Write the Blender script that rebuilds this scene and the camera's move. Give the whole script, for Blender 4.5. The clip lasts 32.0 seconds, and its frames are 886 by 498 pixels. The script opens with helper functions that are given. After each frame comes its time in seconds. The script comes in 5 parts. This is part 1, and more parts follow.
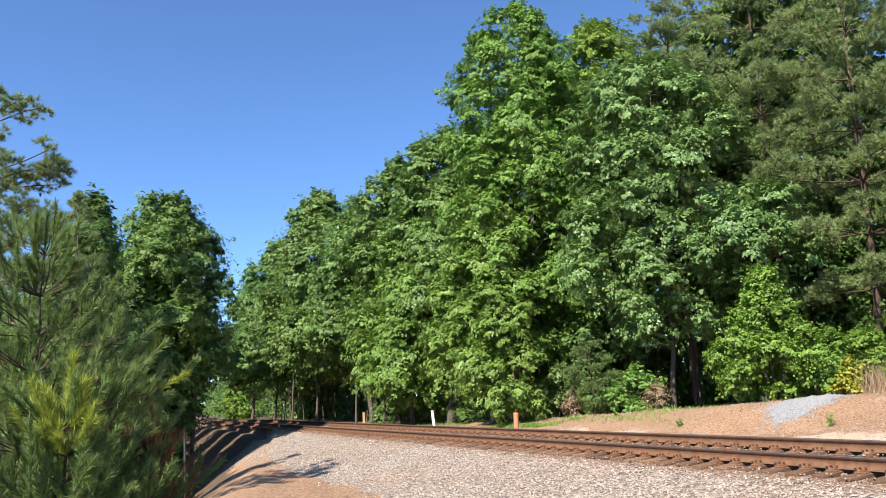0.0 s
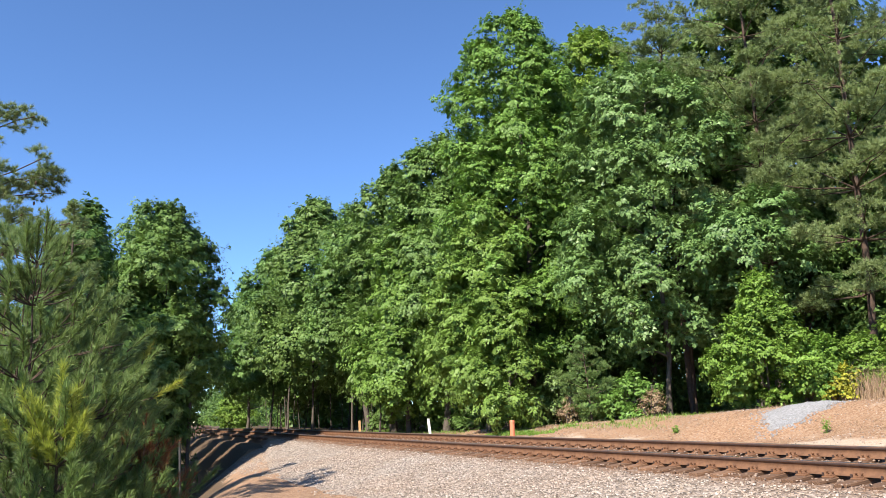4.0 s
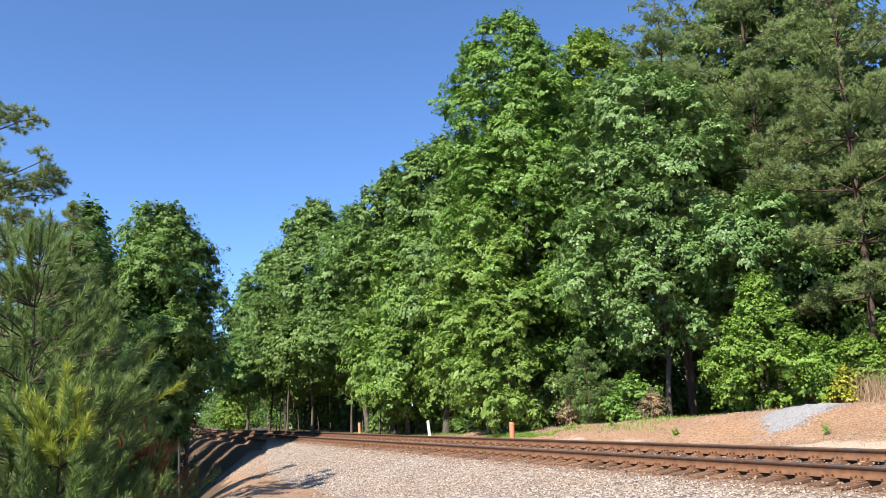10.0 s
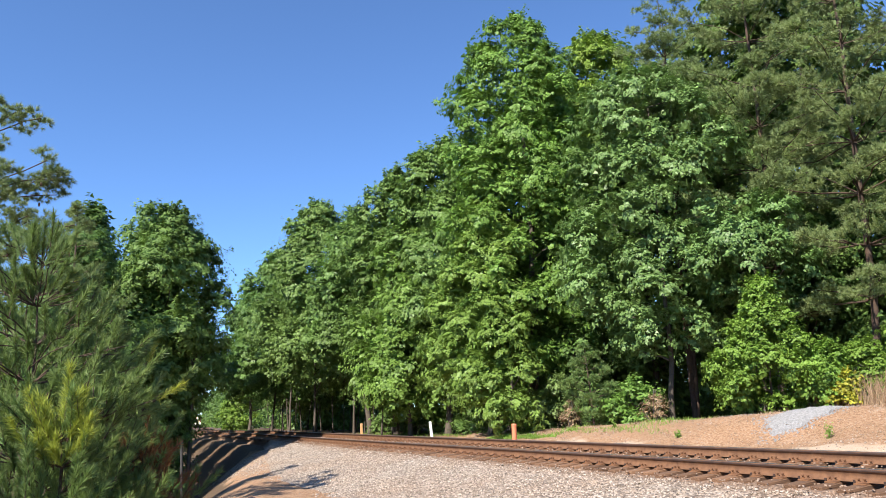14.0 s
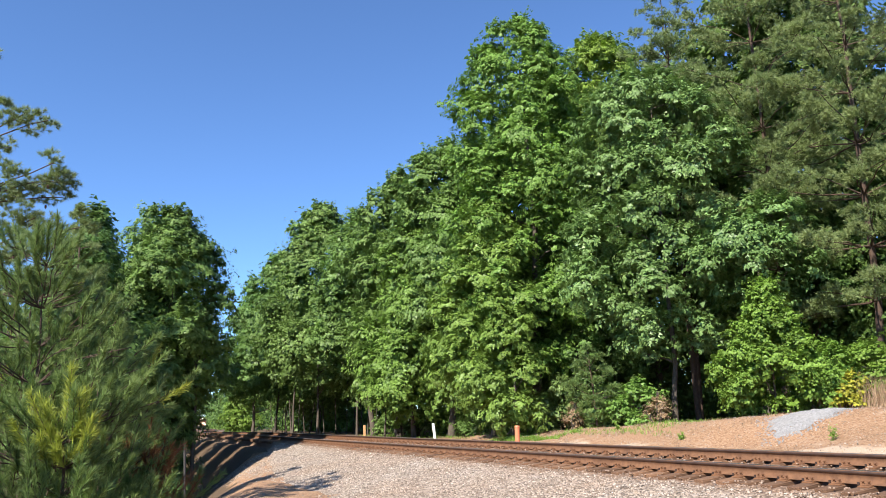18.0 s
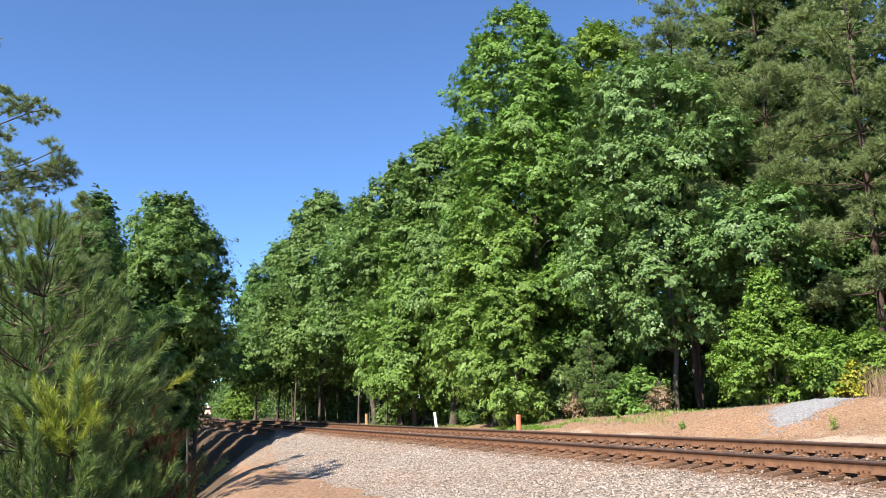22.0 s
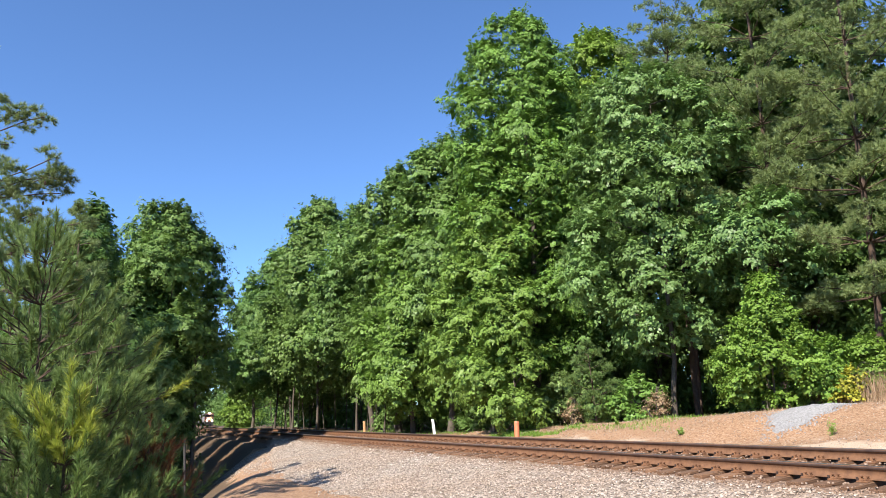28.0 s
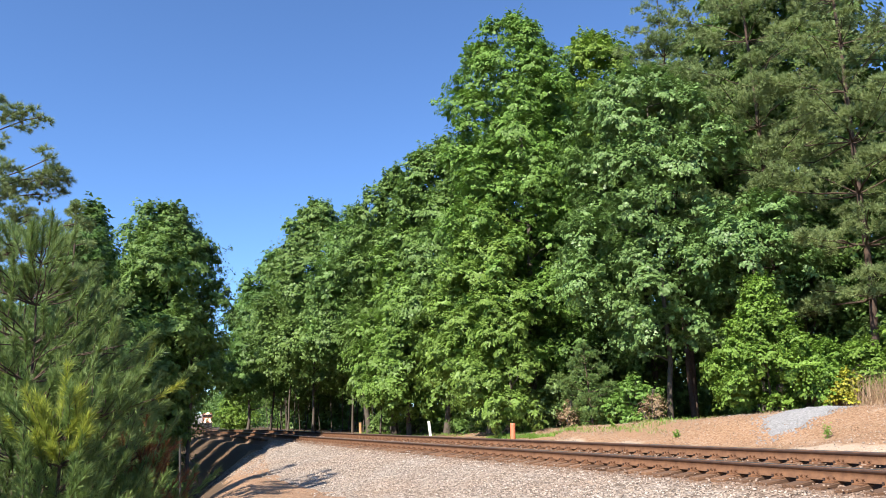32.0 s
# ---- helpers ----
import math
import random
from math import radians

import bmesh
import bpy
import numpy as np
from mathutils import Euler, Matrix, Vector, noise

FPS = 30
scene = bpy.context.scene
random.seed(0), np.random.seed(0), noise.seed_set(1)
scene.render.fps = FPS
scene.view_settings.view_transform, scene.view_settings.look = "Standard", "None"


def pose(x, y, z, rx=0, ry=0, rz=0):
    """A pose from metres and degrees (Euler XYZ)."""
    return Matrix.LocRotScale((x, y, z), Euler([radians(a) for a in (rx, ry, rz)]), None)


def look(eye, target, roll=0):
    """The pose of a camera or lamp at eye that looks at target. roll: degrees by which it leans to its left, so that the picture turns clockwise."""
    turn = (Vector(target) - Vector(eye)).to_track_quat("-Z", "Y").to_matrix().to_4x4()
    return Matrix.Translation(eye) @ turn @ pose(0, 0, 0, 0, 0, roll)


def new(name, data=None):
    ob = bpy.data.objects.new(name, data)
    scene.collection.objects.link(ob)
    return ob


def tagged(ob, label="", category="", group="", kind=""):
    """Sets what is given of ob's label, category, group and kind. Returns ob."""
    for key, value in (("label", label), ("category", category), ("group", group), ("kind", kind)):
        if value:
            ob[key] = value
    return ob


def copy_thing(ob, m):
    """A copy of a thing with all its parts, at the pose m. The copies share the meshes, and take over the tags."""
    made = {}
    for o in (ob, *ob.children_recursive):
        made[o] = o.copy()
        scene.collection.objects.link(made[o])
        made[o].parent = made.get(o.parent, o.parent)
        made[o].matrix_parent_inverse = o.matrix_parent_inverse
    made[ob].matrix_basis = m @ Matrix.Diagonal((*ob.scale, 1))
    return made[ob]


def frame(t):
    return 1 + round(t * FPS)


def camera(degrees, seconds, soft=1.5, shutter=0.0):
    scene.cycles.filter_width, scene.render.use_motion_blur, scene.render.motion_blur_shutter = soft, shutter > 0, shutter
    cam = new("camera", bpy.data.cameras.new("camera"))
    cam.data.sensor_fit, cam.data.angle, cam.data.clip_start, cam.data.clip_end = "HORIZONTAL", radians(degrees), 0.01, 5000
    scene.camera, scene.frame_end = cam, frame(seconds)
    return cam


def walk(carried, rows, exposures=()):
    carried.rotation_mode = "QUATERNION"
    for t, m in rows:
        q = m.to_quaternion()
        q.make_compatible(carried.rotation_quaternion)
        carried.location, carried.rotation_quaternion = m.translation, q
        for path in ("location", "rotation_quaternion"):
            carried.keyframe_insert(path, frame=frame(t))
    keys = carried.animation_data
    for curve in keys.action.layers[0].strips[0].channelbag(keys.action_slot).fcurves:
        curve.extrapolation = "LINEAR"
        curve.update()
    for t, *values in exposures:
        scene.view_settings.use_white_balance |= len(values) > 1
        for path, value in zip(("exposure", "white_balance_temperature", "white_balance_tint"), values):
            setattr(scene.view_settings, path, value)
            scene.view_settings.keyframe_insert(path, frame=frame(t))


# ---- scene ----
EYE = (0.0, 0.0, 1.65)
cam = camera(60.29, 32.0, soft=0.85)
# seconds, turn to the left, tilt upwards, lean (degrees): the camera is held in the hand
HELD = [
    (0, 0.361, 11.829, -0.888), (0.5, 0.290, 11.912, -0.799), (1, 0.140, 12.022, -0.709), (1.5, 0.082, 12.149, -0.765),
    (2, 0.015, 12.186, -0.713), (2.5, -0.028, 12.273, -0.643), (3, -0.028, 12.386, -0.837), (3.5, -0.064, 12.409, -1.100),
    (5.5, 0.167, 12.291, -1.091), (6, 0.162, 12.288, -0.944), (6.5, 0.094, 12.284, -0.806), (7, 0.091, 12.243, -0.714),
    (7.5, 0.243, 12.223, -0.804), (8, 0.114, 12.272, -0.929), (8.5, 0.023, 12.353, -0.983), (9, 0.067, 12.463, -1.052),
    (9.5, -0.007, 12.469, -1.081), (10, -0.018, 12.535, -1.100), (10.5, -0.006, 12.572, -1.147), (11, -0.054, 12.525, -1.076),
    (11.5, -0.040, 12.488, -0.998), (12, -0.000, 12.531, -1.083), (12.5, 0.027, 12.551, -1.046), (13, 0.070, 12.607, -1.045),
    (13.5, 0.192, 12.659, -0.954), (14, 0.203, 12.617, -0.842), (14.5, 0.151, 12.568, -0.855), (16.5, 0.244, 12.626, -0.858),
    (17, 0.237, 12.694, -0.888), (17.5, 0.303, 12.745, -0.851), (18, 0.435, 12.750, -0.799), (18.5, 0.422, 12.712, -0.782),
    (19, 0.364, 12.606, -0.835), (19.5, 0.383, 12.525, -0.775), (20, 0.474, 12.564, -0.596), (20.5, 0.504, 12.386, -0.516),
    (21, 0.502, 12.109, -0.535), (21.5, 0.551, 11.926, -0.530), (22, 0.581, 11.958, -0.671), (22.5, 0.506, 12.181, -0.754),
    (23, 0.430, 12.311, -0.851), (23.5, 0.430, 12.311, -0.851), (24, 0.459, 12.329, -1.017), (24.5, 0.571, 12.327, -1.137),
    (25, 0.559, 12.241, -1.122), (25.5, 0.562, 12.270, -1.015), (27.5, 0.429, 12.385, -0.896), (28, 0.385, 12.449, -0.899),
    (28.5, 0.279, 12.526, -0.901), (29, 0.176, 12.571, -0.887), (29.5, 0.207, 12.678, -0.846), (30, 0.327, 12.735, -0.697),
    (30.5, 0.318, 12.744, -0.729), (31, 0.251, 12.659, -0.826), (31.5, 0.188, 12.610, -0.826), (32, 0.127, 12.576, -0.754),
]


def held(turn, tilt, lean):
    return pose(*EYE, 90 + tilt, 0, turn) @ pose(0, 0, 0, 0, 0, lean)


walk(cam, [(t, held(a, b, c)) for t, a, b, c in HELD])

# ---- light ----
SUN = Vector((-0.41, -0.59, 0.62)).normalized()
world = bpy.data.worlds.new("sky")
scene.world = world
world.use_nodes = True
wn = world.node_tree
sky = wn.nodes.new("ShaderNodeTexSky")
sky.sky_type, sky.sun_disc = "NISHITA", False
sky.sun_elevation = math.asin(SUN.z)
sky.sun_rotation = math.atan2(SUN.x, SUN.y)
sky.altitude, sky.air_density, sky.dust_density, sky.ozone_density = 2200, 1.0, 0.0, 8.5
wn.links.new(sky.outputs[0], wn.nodes["Background"].inputs[0])
wn.nodes["Background"].inputs[1].default_value = 0.125
sun = new("sun", bpy.data.lights.new("sun", "SUN"))
sun.data.energy, sun.data.angle, sun.data.color = 5.0, radians(0.53), (1.0, 0.93, 0.82)
sun.matrix_world = look(SUN * 200, (0, 0, 0))
scene.view_settings.exposure = 1.0

# ---- the line of the track ----
BENDS = [(-75, -0.00085), (65, -0.0008), (115, -0.00173), (165, 0.00052), (215, 0.00069), (265, 0.00036), (315, -0.00001), (365, -0.00015), (415, 0.0)]
STEP = 1.0
SS = np.arange(-75, 640, STEP)
KK = np.zeros(len(SS))
for s0, k0 in BENDS:
    KK[SS >= s0] = k0
KK[(SS >= -75) & (SS < 65)] = -0.00085
HEAD = 0.50952 + np.concatenate([[0], np.cumsum(KK[:-1] * STEP)])
CX = 44.7365 + np.concatenate([[0], np.cumsum(-np.sin(HEAD[:-1] + KK[:-1] * STEP / 2) * STEP)])
CY = -61.6348 + np.concatenate([[0], np.cumsum(np.cos(HEAD[:-1] + KK[:-1] * STEP / 2) * STEP)])
CANT = 0.166 / 1.505
HALF = 0.7525


def rail_z(s):
    """Height of the near rail's head."""
    return np.interp(s, [-75, 60, 256, 400, 640], [0.846, 0.846, 0.05, -0.25, -0.4])


def on_track(s, u, dz=0.0):
    """A point s metres along the track, u to the right of its middle, dz over the rails' heads."""
    x, y, h = np.interp(s, SS, CX), np.interp(s, SS, CY), np.interp(s, SS, HEAD)
    c = np.interp(s, [-75, 70, 140, 640], [CANT, CANT, 0.0, 0.0])
    return np.stack(np.broadcast_arrays(x + u * np.cos(h), y + u * np.sin(h), rail_z(s) + (u + HALF) * c + dz), -1)


def beside(x, y):
    """How far along the track and how far to its right a place lies."""
    x, y = np.asarray(x, float).ravel(), np.asarray(y, float).ravel()
    ss, uu = np.zeros(len(x)), np.zeros(len(x))
    px, py, pp, ph = CX[::4], CY[::4], SS[::4], HEAD[::4]
    for i in range(0, len(x), 4000):
        dx, dy = x[i:i + 4000, None] - px, y[i:i + 4000, None] - py
        j = np.argmin(dx * dx + dy * dy, 1)
        a = np.arange(len(j))
        h = ph[j]
        ss[i:i + 4000] = pp[j] - np.sin(h) * dx[a, j] + np.cos(h) * dy[a, j]
        uu[i:i + 4000] = np.cos(h) * dx[a, j] + np.sin(h) * dy[a, j]
    return ss, uu


def smooth(a, b, v):
    t = np.clip((v - a) / (b - a), 0, 1)
    return t * t * (3 - 2 * t)


def waves(x, y, size, seed):
    """Soft bumps of about that size, -1 to 1."""
    r = np.random.RandomState(seed)
    out = np.zeros(np.shape(x))
    for _ in range(7):
        a, f, p = r.uniform(0, 6.283), r.uniform(0.6, 1.6) * 6.283 / size, r.uniform(0, 6.283)
        out += np.sin((np.cos(a) * x + np.sin(a) * y) * f + p + 0.7 * np.sin((np.sin(a) * x - np.cos(a) * y) * f * 0.6 + p))
    return out / 4


def shelf_edge(s):
    """How far left of the track's middle the level shelf ends."""
    return np.interp(s, [-75, 0, 18, 30, 52, 640], [-16, -13.2, -8.8, -6.0, -1.95, -1.95])


def ground_at(x, y):
    """The height of the earth, under the ballast too."""
    x, y = np.asarray(x, float), np.asarray(y, float)
    shape = x.shape
    s, u = beside(x, y)
    s, u = s.reshape(shape), u.reshape(shape)
    rz = rail_z(s)
    # near side: a shelf of clay by the camera that narrows along the track, and a steep fall to the ditch beyond its edge
    e = shelf_edge(s) - u
    fall = -3.4 * smooth(-1.2, 5.6, e) * (1 - 0.5 * smooth(7, 14, e)) * smooth(4, 14, s)
    near = 0.30 * smooth(-5.4, -2.2, u) - 0.08 * smooth(-11, -6, u) + fall - 0.10 * smooth(8, 14, s) + 0.04 * waves(x, y, 4.0, 3) * smooth(-5.5, -8, u)
    # far side: a cess, then a bank that is higher towards the clearing
    crest = np.interp(s, [-60, 0, 14, 30, 45, 70, 120], [1.75, 1.75, 1.62, 0.75, 0.15, 0.0, 0.0])
    bank = rz - 0.28 + crest * smooth(3.6, 9.5, u + 0.8 * waves(x, y, 9.0, 5)) * 0.85 + 0.05 * waves(x, y, 3.0, 9) * smooth(3, 5, u) + crest * 0.25 * smooth(9, 18, u)
    z = np.where(u < 0, near, bank)
    mid = rz - 0.75
    w = smooth(2.9, 1.6, np.abs(u))
    z = z * (1 - w) + mid * w
    return z + smooth(60, 400, np.abs(u)) * 4 * waves(x, y, 240.0, 11)


def gz(x, y):
    return float(ground_at(np.array([x]), np.array([y]))[0])


# ---- materials ----
def mat(name):
    m = bpy.data.materials.new(name)
    m.use_nodes = True
    n = m.node_tree.nodes
    return m, n, m.node_tree.links, n["Principled BSDF"]


def noise_tex(n, l, scale, detail=4.0, rough=0.6, coord="Object"):
    tc = n.new("ShaderNodeTexCoord")
    t = n.new("ShaderNodeTexNoise")
    t.inputs["Scale"].default_value, t.inputs["Detail"].default_value, t.inputs["Roughness"].default_value = scale, detail, rough
    l.new(tc.outputs[coord], t.inputs["Vector"])
    return t


def ramp(n, l, src, stops):
    r = n.new("ShaderNodeValToRGB")
    while len(r.color_ramp.elements) < len(stops):
        r.color_ramp.elements.new(0.5)
    for e, (p, c) in zip(r.color_ramp.elements, stops):
        e.position, e.color = p, (*c, 1)
    l.new(src, r.inputs[0])
    return r


def mix(n, l, fac, a, b, kind="MIX"):
    m = n.new("ShaderNodeMix")
    m.data_type, m.blend_type = "RGBA", kind
    if isinstance(fac, (int, float)):
        m.inputs[0].default_value = fac
    else:
        l.new(fac, m.inputs[0])
    for sock, v in ((m.inputs[6], a), (m.inputs[7], b)):
        if isinstance(v, tuple):
            sock.default_value = (*v, 1)
        else:
            l.new(v, sock)
    return m.outputs[2]


def bump(n, l, bsdf, height, strength, dist):
    b = n.new("ShaderNodeBump")
    b.inputs["Strength"].default_value, b.inputs["Distance"].default_value = strength, dist
    l.new(height, b.inputs["Height"])
    l.new(b.outputs[0], bsdf.inputs["Normal"])


def leaf_mat(name, dark, light, pale=0.03, through_light=0.26, rough=0.45, gloss=0.25):
    m, n, l, b = mat(name)
    geo, info = n.new("ShaderNodeNewGeometry"), n.new("ShaderNodeObjectInfo")
    r = ramp(n, l, geo.outputs["Random Per Island"], [(0.0, dark), (0.8, light), (1.0, tuple(min(1, c * (1 + 3 * pale)) for c in light))])
    big = noise_tex(n, l, 0.45, 2.0)
    hue = n.new("ShaderNodeHueSaturation")
    mp = n.new("ShaderNodeMapRange")
    l.new(big.outputs[0], mp.inputs[0])
    mp.inputs[1].default_value, mp.inputs[2].default_value, mp.inputs[3].default_value, mp.inputs[4].default_value = 0.3, 0.7, 0.78, 1.22
    l.new(mp.outputs[0], hue.inputs["Value"])
    mh = n.new("ShaderNodeMapRange")
    l.new(info.outputs["Random"], mh.inputs[0])
    mh.inputs[3].default_value, mh.inputs[4].default_value = 0.488, 0.508
    l.new(mh.outputs[0], hue.inputs["Hue"])
    l.new(r.outputs[0], hue.inputs["Color"])
    l.new(hue.outputs[0], b.inputs["Base Color"])
    b.inputs["Roughness"].default_value, b.inputs["Specular IOR Level"].default_value = rough, gloss
    tr = n.new("ShaderNodeBsdfTranslucent")
    warm = mix(n, l, 0.3, hue.outputs[0], (light[0] * 1.3, light[1] * 1.45, light[2] * 0.6))
    l.new(warm, tr.inputs["Color"])
    ms = n.new("ShaderNodeMixShader")
    ms.inputs[0].default_value = through_light
    l.new(b.outputs[0], ms.inputs[1])
    l.new(tr.outputs[0], ms.inputs[2])
    l.new(ms.outputs[0], n["Material Output"].inputs["Surface"])
    return m


LEAF_LIGHT = leaf_mat("leaf_light_green", (0.118, 0.206, 0.040), (0.196, 0.322, 0.066))
LEAF_MID = leaf_mat("leaf_mid_green", (0.106, 0.182, 0.046), (0.180, 0.290, 0.078))
LEAF_OAK = leaf_mat("leaf_oak_green", (0.110, 0.186, 0.054), (0.200, 0.310, 0.098), pale=0.08, rough=0.42, gloss=0.3)
# darker green; on far_woods and O2 it puts shade into the leaf colour
LEAF_DARK = leaf_mat("leaf_dark_green", (0.070, 0.130, 0.030), (0.134, 0.224, 0.056))
LEAF_BRIGHT = leaf_mat("leaf_bright_green", (0.120, 0.205, 0.032), (0.215, 0.340, 0.060))
LEAF_YELLOW = leaf_mat("leaf_yellow", (0.19, 0.21, 0.03), (0.42, 0.41, 0.05))
NEEDLE = leaf_mat("pine_needle", (0.130, 0.182, 0.066), (0.250, 0.325, 0.130), through_light=0.22)
NEEDLE_NEAR = leaf_mat("young_pine_needle", (0.080, 0.132, 0.042), (0.220, 0.315, 0.100), through_light=0.26)
NEEDLE_NEW = leaf_mat("fresh_pine_needle", (0.20, 0.25, 0.045), (0.42, 0.46, 0.08), through_light=0.3)
GRASS = leaf_mat("grass_blade", (0.110, 0.200, 0.030), (0.210, 0.340, 0.060))
DEAD = leaf_mat("dead_pine_needle", (0.16, 0.06, 0.025), (0.30, 0.13, 0.055))
STRAW = leaf_mat("dry_straw", (0.20, 0.13, 0.075), (0.44, 0.32, 0.20), through_light=0.15)


def bark_mat(name, a, b_):
    m, n, l, b = mat(name)
    t = noise_tex(n, l, 9.0, 6.0, 0.7)
    g = noise_tex(n, l, 1.1, 2.0)
    r = ramp(n, l, t.outputs[0], [(0.3, a), (0.7, b_)])
    l.new(mix(n, l, g.outputs[0], r.outputs[0], tuple(c * 0.7 for c in a)), b.inputs["Base Color"])
    b.inputs["Roughness"].default_value = 0.9
    bump(n, l, b, t.outputs[0], 0.8, 0.03)
    return m


BARK = bark_mat("grey_bark", (0.07, 0.055, 0.042), (0.20, 0.165, 0.13))
PINE_BARK = bark_mat("pine_bark", (0.060, 0.036, 0.025), (0.15, 0.095, 0.066))


def rust_mat(name, a, b_, metal=0.0, rough=0.8, scale=6.0):
    m, n, l, b = mat(name)
    t = noise_tex(n, l, scale, 6.0, 0.7)
    g = noise_tex(n, l, 60.0, 3.0)
    r = ramp(n, l, t.outputs[0], [(0.3, a), (0.7, b_)])
    l.new(mix(n, l, 0.25, r.outputs[0], g.outputs[0], "OVERLAY"), b.inputs["Base Color"])
    b.inputs["Roughness"].default_value, b.inputs["Metallic"].default_value = rough, metal
    bump(n, l, b, g.outputs[0], 0.3, 0.004)
    return m


RUST = rust_mat("rusted_rail_steel", (0.095, 0.042, 0.020), (0.205, 0.098, 0.046))
SHINE = rust_mat("worn_rail_head", (0.30, 0.27, 0.25), (0.42, 0.39, 0.36), 0.9, 0.38, 2.0)
HEADSIDE = rust_mat("dark_rail_head_side", (0.045, 0.026, 0.02), (0.085, 0.05, 0.037), 0.2, 0.6)
PLATE = rust_mat("rusted_plate", (0.11, 0.05, 0.024), (0.26, 0.12, 0.052))


def wood_mat(name, a, b_):
    m, n, l, b = mat(name)
    info = n.new("ShaderNodeObjectInfo")
    tc = n.new("ShaderNodeTexCoord")
    mp = n.new("ShaderNodeMapping")
    mp.inputs["Scale"].default_value = (1.5, 22, 22)
    l.new(tc.outputs["Object"], mp.inputs[0])
    t = n.new("ShaderNodeTexNoise")
    t.inputs["Scale"].default_value, t.inputs["Detail"].default_value = 2.0, 6.0
    l.new(mp.outputs[0], t.inputs["Vector"])
    r = ramp(n, l, t.outputs[0], [(0.3, a), (0.7, b_)])
    hue = n.new("ShaderNodeHueSaturation")
    mr = n.new("ShaderNodeMapRange")
    l.new(info.outputs["Random"], mr.inputs[0])
    mr.inputs[3].default_value, mr.inputs[4].default_value = 0.65, 1.35
    l.new(mr.outputs[0], hue.inputs["Value"])
    l.new(r.outputs[0], hue.inputs["Color"])
    l.new(hue.outputs[0], b.inputs["Base Color"])
    b.inputs["Roughness"].default_value = 0.88
    bump(n, l, b, t.outputs[0], 0.6, 0.01)
    return m


TIE = wood_mat("creosoted_tie_wood", (0.085, 0.045, 0.026), (0.235, 0.125, 0.066))


def plain(name, col, rough=0.6, metal=0.0, vary=0.18, scale=14.0):
    m, n, l, b = mat(name)
    t = noise_tex(n, l, scale, 5.0)
    r = ramp(n, l, t.outputs[0], [(0.25, tuple(c * (1 - vary) for c in col)), (0.75, tuple(min(1, c * (1 + vary)) for c in col))])
    l.new(r.outputs[0], b.inputs["Base Color"])
    b.inputs["Roughness"].default_value, b.inputs["Metallic"].default_value = rough, metal
    return m


def glow(name, col, power):
    m, n, l, b = mat(name)
    b.inputs["Base Color"].default_value = (*col, 1)
    b.inputs["Emission Color"].default_value = (*col, 1)
    b.inputs["Emission Strength"].default_value = power
    return m


# stones of the ballast: grey, tan and pinkish granite
def stone_mat(name, dust):
    m, n, l, b = mat(name)
    geo = n.new("ShaderNodeNewGeometry")
    r = ramp(n, l, geo.outputs["Random Per Island"], [(0.0, (0.13, 0.105, 0.085)), (0.22, (0.24, 0.20, 0.165)), (0.55, (0.34, 0.29, 0.245)), (0.85, (0.42, 0.375, 0.33)), (1.0, (0.52, 0.485, 0.44))])
    t = noise_tex(n, l, 25.0, 4.0)
    b2 = noise_tex(n, l, 0.35, 3.0)
    tint = ramp(n, l, b2.outputs[0], [(0.35, (1.0, 0.95, 0.91)), (0.68, (0.98, 0.86, 0.77))])
    c = mix(n, l, dust, mix(n, l, 0.3, r.outputs[0], t.outputs[0], "OVERLAY"), (0.20, 0.115, 0.066))
    l.new(mix(n, l, 1.0, c, tint.outputs[0], "MULTIPLY"), b.inputs["Base Color"])
    b.inputs["Roughness"].default_value = 0.85
    return m


STONE = stone_mat("ballast_stone", 0.0)
DUSTY = stone_mat("rust_dusted_ballast_stone", 0.55)


def ballast_mat():
    m, n, l, b = mat("ballast_bed")
    tc = n.new("ShaderNodeTexCoord")
    v = n.new("ShaderNodeTexVoronoi")
    v.inputs["Scale"].default_value = 17.0
    l.new(tc.outputs["Object"], v.inputs["Vector"])
    sep = n.new("ShaderNodeSeparateColor")
    l.new(v.outputs["Color"], sep.inputs[0])
    r = ramp(n, l, sep.outputs[0], [(0.0, (0.12, 0.10, 0.08)), (0.5, (0.31, 0.26, 0.215)), (1.0, (0.44, 0.395, 0.35))])
    b2 = noise_tex(n, l, 0.35, 3.0)
    tint = ramp(n, l, b2.outputs[0], [(0.35, (1.0, 0.95, 0.91)), (0.68, (0.98, 0.86, 0.77))])
    rusty = n.new("ShaderNodeAttribute")
    rusty.attribute_name = "rust"
    c = mix(n, l, 1.0, r.outputs[0], tint.outputs[0], "MULTIPLY")
    l.new(mix(n, l, rusty.outputs["Fac"], c, (0.20, 0.115, 0.066)), b.inputs["Base Color"])
    b.inputs["Roughness"].default_value = 0.9
    inv = n.new("ShaderNodeMath")
    inv.operation = "SUBTRACT"
    inv.inputs[0].default_value = 1.0
    l.new(v.outputs["Distance"], inv.inputs[1])
    bump(n, l, b, inv.outputs[0], 1.0, 0.05)
    return m


BALLAST = ballast_mat()


